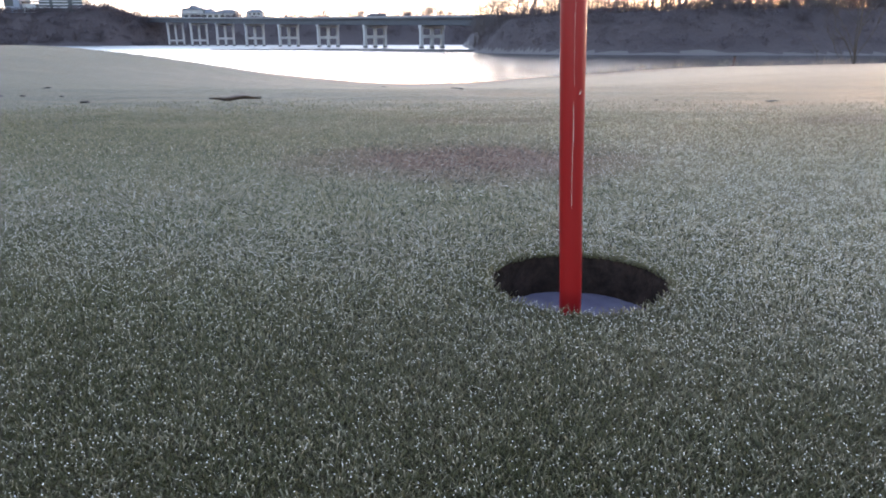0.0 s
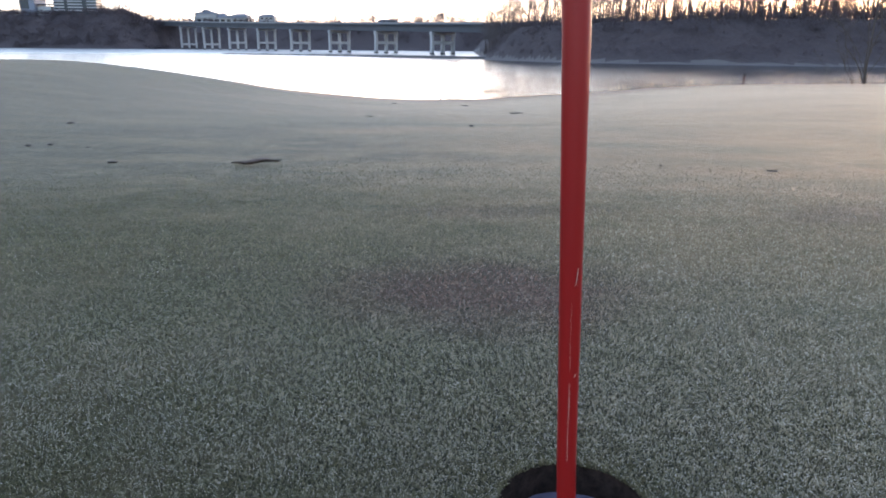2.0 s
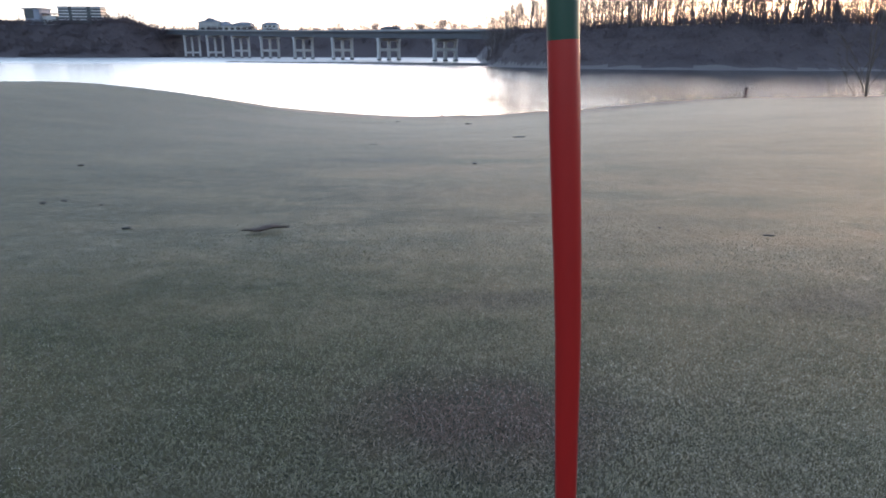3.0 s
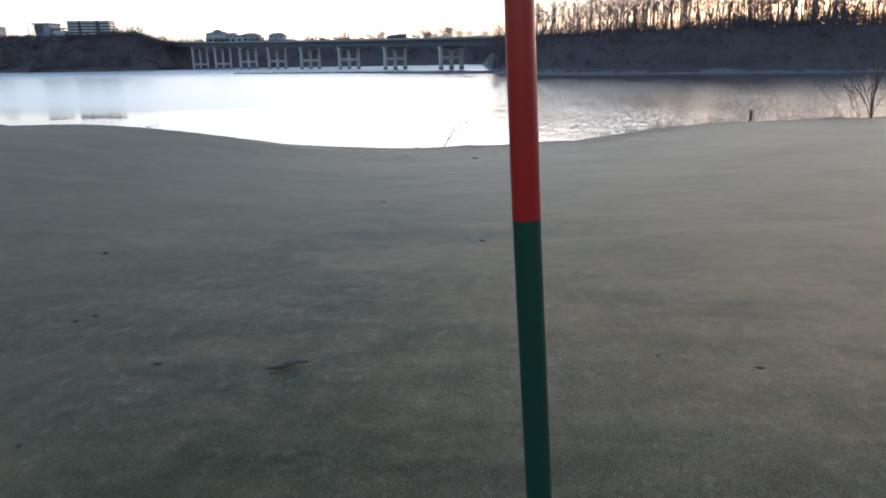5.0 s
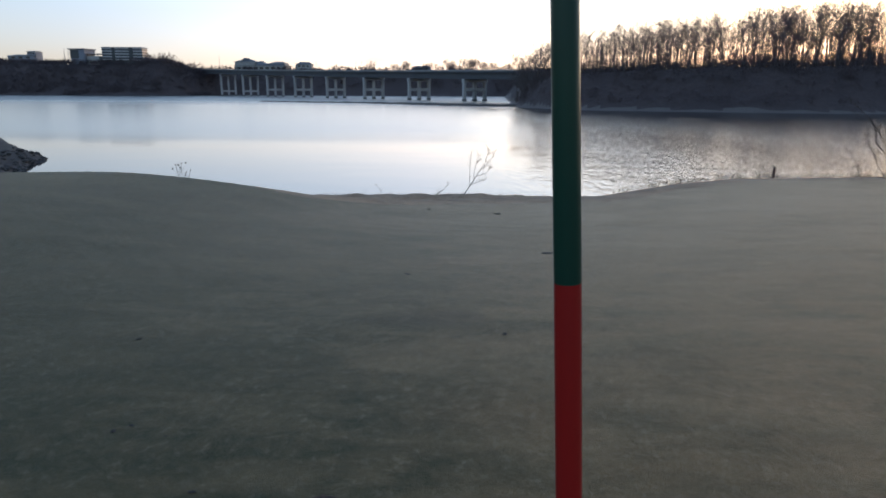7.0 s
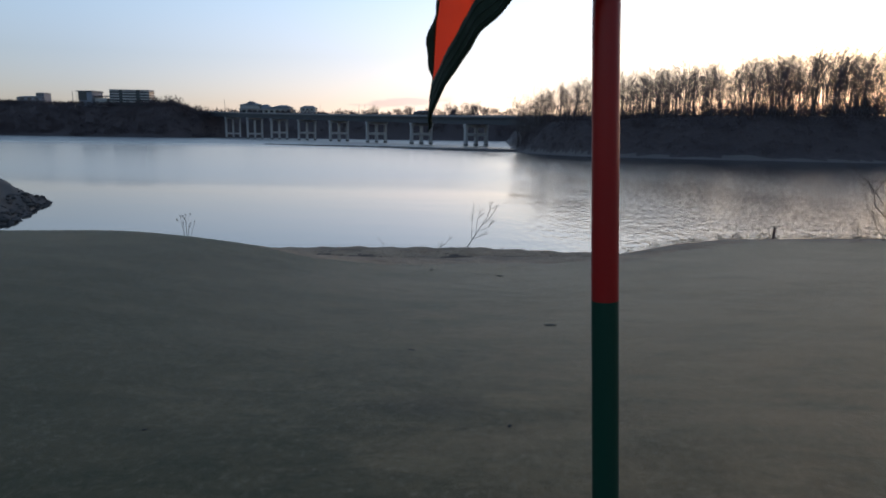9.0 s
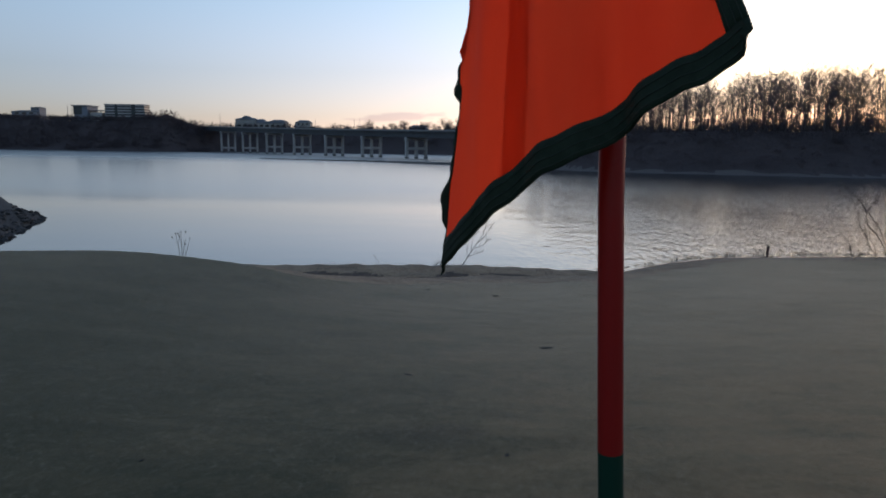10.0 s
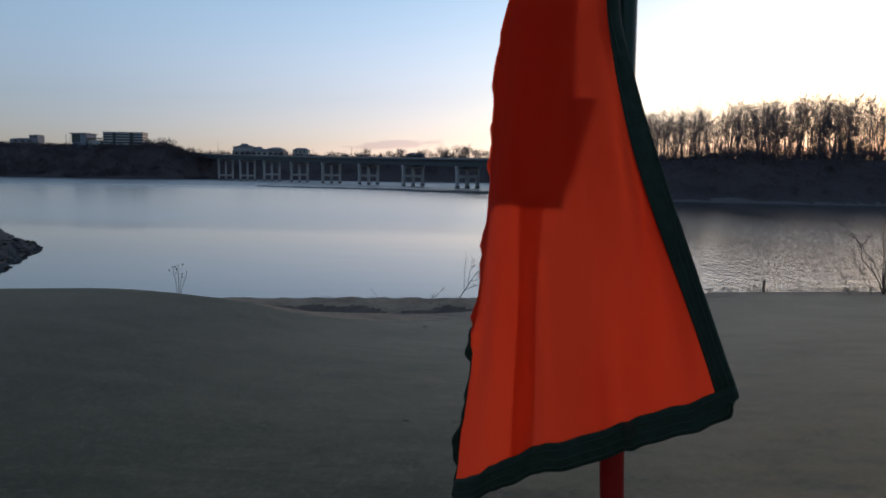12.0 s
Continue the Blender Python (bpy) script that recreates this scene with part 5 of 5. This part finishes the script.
def build_sapling(x, y):
    """A thin sapling that leans out and fans into long bare branches."""
    rng = random.Random(7)
    ob = thing("sapling", pose(x, y, ground_at(x, y) - 0.02) @ Matrix.Diagonal((1.05, 1.0, 1.2, 1)), "thin bare sapling leaning out from the soil bank", "sapling")
    bm = bmesh.new()
    tube(bm, [(0, 0, -0.05), (0.14, 0, 0.14), (0.3, 0.02, 0.36), (0.44, 0.02, 0.56), (0.6, 0.04, 0.76)], [0.014, 0.012, 0.010, 0.007, 0.004], 6)
    part("trunk", bm, PALE_BARK, ob, "", True)
    for a, b, c in (((0.2, 0, 0.22), (0.2, 0.04, 0.62), (0.22, 0.05, 1.16)), ((0.3, 0, 0.36), (0.34, 0.0, 0.7), (0.47, -0.03, 0.98)), ((0.44, 0, 0.56), (0.62, 0.03, 0.7), (0.84, 0.06, 0.92)),
                    ((0.36, 0, 0.45), (0.6, -0.05, 0.52), (0.80, -0.05, 0.69)), ((0.22, 0, 0.25), (0.42, 0.05, 0.32), (0.62, 0.05, 0.36)), ((0.6, 0.04, 0.76), (0.66, 0.05, 0.9), (0.7, 0.05, 1.05))):
        bm = bmesh.new()
        a, b, c = Vector(a), Vector(b), Vector(c)
        line = [a, a.lerp(b, 0.5) + Vector((rng.uniform(-0.02, 0.02), 0, rng.uniform(-0.02, 0.02))), b, b.lerp(c, 0.5) + Vector((rng.uniform(-0.03, 0.03), 0, rng.uniform(-0.02, 0.02))), c]
        tube(bm, line, [0.007, 0.006, 0.005, 0.0038, 0.002], 5)
        for _ in range(9):
            p = line[rng.randint(1, 3)].lerp(line[-1], rng.random() * 0.6)
            q = p + Vector((rng.uniform(-0.5, 1.0), rng.uniform(-0.6, 0.6), rng.uniform(0.1, 1.0))).normalized() * rng.uniform(0.1, 0.26)
            tube(bm, [p, p.lerp(q, 0.5) + Vector((0, 0, 0.012)), q], [0.0032, 0.0025, 0.0014], 4)
        part("branch", bm, PALE_BARK, ob, "", True)


build_sapling(-0.73, 18.0)


def build_weed(x, y, top):
    """Dry stalks with seed heads, their feet hidden behind the brow of the green."""
    rng = random.Random(10)
    z = ground_at(x, y)
    ob = thing("weed", pose(x, y, z), "dry weed stalks with dark seed heads behind the green", "weed")
    h = top - z
    for dx, k in ((0.0, 1.0), (-0.16, 0.95), (0.26, 0.80), (0.10, 0.72)):
        bm = bmesh.new()
        line = [Vector((dx * t + rng.uniform(-0.008, 0.008), rng.uniform(-0.01, 0.01), -0.04 + (h * k + 0.04) * t)) for t in (0, 0.25, 0.5, 0.75, 1.0)]
        tube(bm, line, [0.009, 0.008, 0.0075, 0.006, 0.004], 5)
        stalk = part("stem", bm, STEM, ob, "", True)
        for m in range(4 if k > 0.9 else 2):
            bm = bmesh.new()
            tip = line[-1] if m == 0 else line[3].lerp(line[4], rng.random()) + Vector((rng.uniform(-0.14, 0.16), rng.uniform(-0.05, 0.05), 0.03))
            if m:
                foot = line[2].lerp(line[3], rng.random())
                tube(bm, [foot, foot.lerp(tip, 0.6) + Vector((0, 0, -0.01)), tip], [0.0025, 0.002, 0.0015], 4)
            size = rng.uniform(0.014, 0.026)
            bmesh.ops.create_icosphere(bm, subdivisions=1, radius=size, matrix=Matrix.Translation(tip) @ Matrix.Diagonal((1, 1, 1.3, 1)))
            part("seed_head", bm, DARK_STEM, stalk, "dark dry seed head", True)


stems("weed", (-1.45, 18.1, ground_at(-1.45, 18.1)), ((0.42, 0, 0.38, 0.008, 6), (0.15, 0, 0.25, 0.006, 4)), "small dry weed on the soil bank", "weed", STEM, 8)
stems("weed", (-2.9, 18.2, ground_at(-2.9, 18.2)), ((-0.22, 0, 0.28, 0.006, 4),), "small dry weed on the soil bank", "weed", STEM, 9)
build_weed(-8.74, 18.54, -0.64)


def build_stake():
    x, y = 6.02, 14.5
    st = thing("stake", pose(x, y, ground_at(x, y), 0, 2), "short faded red wooden stake by the water", "stake")
    part("post", box(bmesh.new(), -0.022, 0.022, -0.02, 0.02, -0.1, 0.22, 0.004), STAKE_RED, st)
    part("top", box(bmesh.new(), -0.024, 0.024, -0.022, 0.022, 0.22, 0.26, 0.006), CHIP, st, "dark weathered top")


build_stake()


def bank_tufts():
    rng = np.random.default_rng(9)
    x = rng.uniform(2.5, 13, 260)
    y = edge_y(x) + rng.uniform(-0.1, 2.4, 260)
    z, _ = land_height(x, y)
    twig_cloud("rough_grass", np.stack([x, y, z - 0.02], 1), rng.uniform(0.06, 0.2, 260), 30, rng, "dry rough grass along the lake bank", "grass", STEM, 0.03)
    x = rng.uniform(-5, 4, 200)
    y = 17.6 + rng.uniform(0, 1.2, 200)
    z, _ = land_height(x, y)
    twig_cloud("rough_grass", np.stack([x, y, z - 0.02], 1), rng.uniform(0.03, 0.11, 200), 24, rng, "dry grass on the soil ridge", "grass", STEM, 0.03)


bank_tufts()


# ---- litter on the green ----
def turf_z(x, y):
    r = math.hypot(x, y)
    return ground_at(x, y) + 0.006 * float(wavy(np.array(x), np.array(y), 2.6)) * float(smooth01(0.3, 2.0, np.array(r)))


def build_leaf():
    a, b = Vector((-0.757, 1.603)), Vector((-0.625, 1.668))
    d = b - a
    turn = math.degrees(math.atan2(d.y, d.x))
    m = (a + b) / 2
    ob = thing("dead_leaf", pose(m.x, m.y, turf_z(m.x, m.y) + 0.004, 0, 0, turn), "curled brown dead leaf lying on the turf", "leaf")
    L = d.length / 2
    bm = bmesh.new()
    rng = random.Random(2)
    rows = []
    for k in range(17):
        t = k / 16 * 2 - 1
        w = 0.020 * (1 - abs(t) ** 1.7) * (1 + 0.25 * math.sin(k * 1.9)) + 0.0008
        lift = 0.002 * (1 + math.sin(t * 5)) + 0.005 * abs(t) ** 2
        rows.append([bm.verts.new((t * L, q * w + 0.004 * math.sin(t * 4), lift + 0.010 * (1 - t * t) * abs(q) ** 1.5 + rng.uniform(-0.001, 0.001))) for q in (-1, -0.5, 0, 0.5, 1)])
    for p, q in zip(rows, rows[1:]):
        for k in range(4):
            bm.faces.new((p[k], p[k + 1], q[k + 1], q[k]))
    blade = part("blade", bm, LEAF, ob, "", True)
    s = blade.modifiers.new("thickness", "SOLIDIFY")
    s.thickness = 0.0012
    bm = bmesh.new()
    tube(bm, [(-L * 1.02, 0, 0.009), (-L * 0.3, 0, 0.004), (L * 0.5, 0.002, 0.007), (L * 1.05, 0.006, 0.009)], [0.0012, 0.0016, 0.0012, 0.0008], 6)
    part("midrib", bm, CHIP, ob, "dark midrib", True)


def chip(x, y, size, seed, label="small dark scrap of debris on the turf", mat=CHIP, flat=0.5, turn=0.0, long=1.5):
    rng = random.Random(seed)
    bm = bmesh.new()
    bmesh.ops.create_icosphere(bm, subdivisions=2, radius=1.0)
    for v in bm.verts:
        v.co *= rng.uniform(0.7, 1.2)
        v.co = Vector((v.co.x * size * long * 0.5, v.co.y * size * 0.5, v.co.z * size * 0.5 * flat))
    ob = part("debris", bm, mat, None, label)
    ob.matrix_basis = pose(x, y, turf_z(x, y) + size * 0.12, 0, 0, turn)
    return tagged(ob, category="debris", group="scraps on the green")


build_leaf()
for k, (x, y, s) in enumerate(((-1.158, 1.683, 0.026), (-2.198, 3.338, 0.034), (0.017, 3.658, 0.036), (-1.693, 2.129, 0.028), (-1.645, 2.19, 0.026), (-1.45, 2.1, 0.015), (0.57, 1.74, 0.014), (0.65, 1.70, 0.012), (-1.29, 1.13, 0.022))):
    chip(x, y, s * 0.8, 60 + k, turn=k * 37 % 180, flat=0.35)
chip(0.872, 1.628, 0.015, 80, "dark flat clod of soil on the turf", CHIP, 0.3, -10, 2.2)
chip(0.567, 6.80, 0.06, 81, "dark soil clod in a scar on the turf", CHIP, 0.2, 5, 2.4)
chip(-0.813, 5.55, 0.032, 82, "dark scar of soil in the turf", CHIP, 0.2, -20, 2.6)
chip(0.09, 10.48, 0.05, 83, "dark lump of soil at the edge of the green", CHIP, 0.3, 0, 2.4)
chip(-1.05, 10.85, 0.042, 84, "dark lump of soil at the edge of the green", CHIP, 0.3, 0, 1.8)


# ---- grass of the green ----
def build_grass():
    rng = np.random.default_rng(17)
    xs, ys, hs, ws = [], [], [], []
    for y0, y1, half0, half1, per, h, w in (
            (-0.26, 0.10, 0.26, 0.50, 850000, 0.0027, 0.00080),
            (0.10, 0.5, 0.50, 0.85, 380000, 0.0032, 0.00085),
            (0.5, 1.3, 0.85, 1.5, 85000, 0.0038, 0.0013),
            (1.3, 2.2, 1.5, 2.2, 18000, 0.0046, 0.0020)):
        area = (y1 - y0) * (half0 + half1)
        n = int(per * area)
        y = rng.uniform(y0, y1, n)
        x = (rng.uniform(-1, 1, n)) * (half0 + (half1 - half0) * (y - y0) / (y1 - y0)) - 0.06
        keep = np.hypot(x, y) > 0.0552 + 0.0016 * np.sin(np.arctan2(x, y) * 13)
        keep &= rng.random(n) < 1 - smooth01(0.7, 2.0, np.hypot(x * 0.9, y))
        half = half0 + (half1 - half0) * (y - y0) / (y1 - y0)
        keep &= rng.random(n) < 1 - smooth01(0.85, 1.0, np.abs(x + 0.06) / half)
        x, y = x[keep], y[keep]
        xs.append(x), ys.append(y)
        hs.append(np.full(len(x), h)), ws.append(np.full(len(x), w))
    # a ragged fringe round the cup
    t = rng.uniform(0, math.tau, 900)
    r = 0.0548 + 0.005 * rng.random(900)
    xs.append(r * np.sin(t)), ys.append(r * np.cos(t)), hs.append(np.full(900, 0.0050)), ws.append(np.full(900, 0.0008))
    x, y, h, w = (np.concatenate(a) for a in (xs, ys, hs, ws))
    n = len(x)
    z, _ = land_height(x, y)
    rr = np.hypot(x, y)
    z = z + 0.006 * wavy(x, y, 2.6) * smooth01(0.3, 2.0, rr) - 0.0004
    h = h * rng.uniform(0.55, 1.35, n)
    turn = rng.uniform(0, math.tau, n)
    lean = rng.normal(0, 0.55, (n, 2)) * h[:, None]
    side = np.stack([np.cos(turn), np.sin(turn), np.zeros(n)], 1) * w[:, None] * rng.uniform(0.35, 0.75, (n, 1))
    base = np.stack([x, y, z], 1)
    tip = base + np.stack([lean[:, 0], lean[:, 1], h], 1)
    verts = np.stack([base - side, base + side, tip + side * 0.35, tip - side * 0.35], 1)
    tri = np.arange(n * 4).reshape(-1, 4)
    me = arrays_mesh("grass", verts.reshape(-1, 3), tri, [BLADE])
    me.attributes.new("tip", "FLOAT", "POINT").data.foreach_set("value", np.tile(np.array([0, 0, 1, 1], np.float32), n))
    ob = new("grass", me)
    tagged(ob, "short mown bentgrass blades, frosted and dewy", "grass", kind="stuff")
    # frost beads on part of the tips
    pick = rng.random(n) < (0.09 + 0.34 * smooth01(-0.16, 0.06, y + 0.25 * x)) * (1 - 0.97 * smooth01(0.12, 0.8, y))
    c = tip[pick]
    s = (w[pick] * rng.uniform(0.14, 0.48, pick.sum()) * (1 + 0.05 * smooth01(0.0, 0.3, y[pick])))[:, None]
    k = len(c)
    dirs = np.array([[1, 0, 0], [-0.5, 0.87, 0], [-0.5, -0.87, 0], [0, 0, 1.3]])
    v = (c[:, None, :] + dirs[None] * s[:, :, None]).reshape(-1, 3)
    q = np.arange(k)[:, None] * 4
    f = np.concatenate([q + np.array([t]) for t in ((0, 1, 3), (1, 2, 3), (2, 0, 3))], 0)
    ob = new("frost", arrays_mesh("frost", v, f, [FROST]))
    tagged(ob, "white frost beads on the grass tips", "frost", kind="stuff")


build_grass()
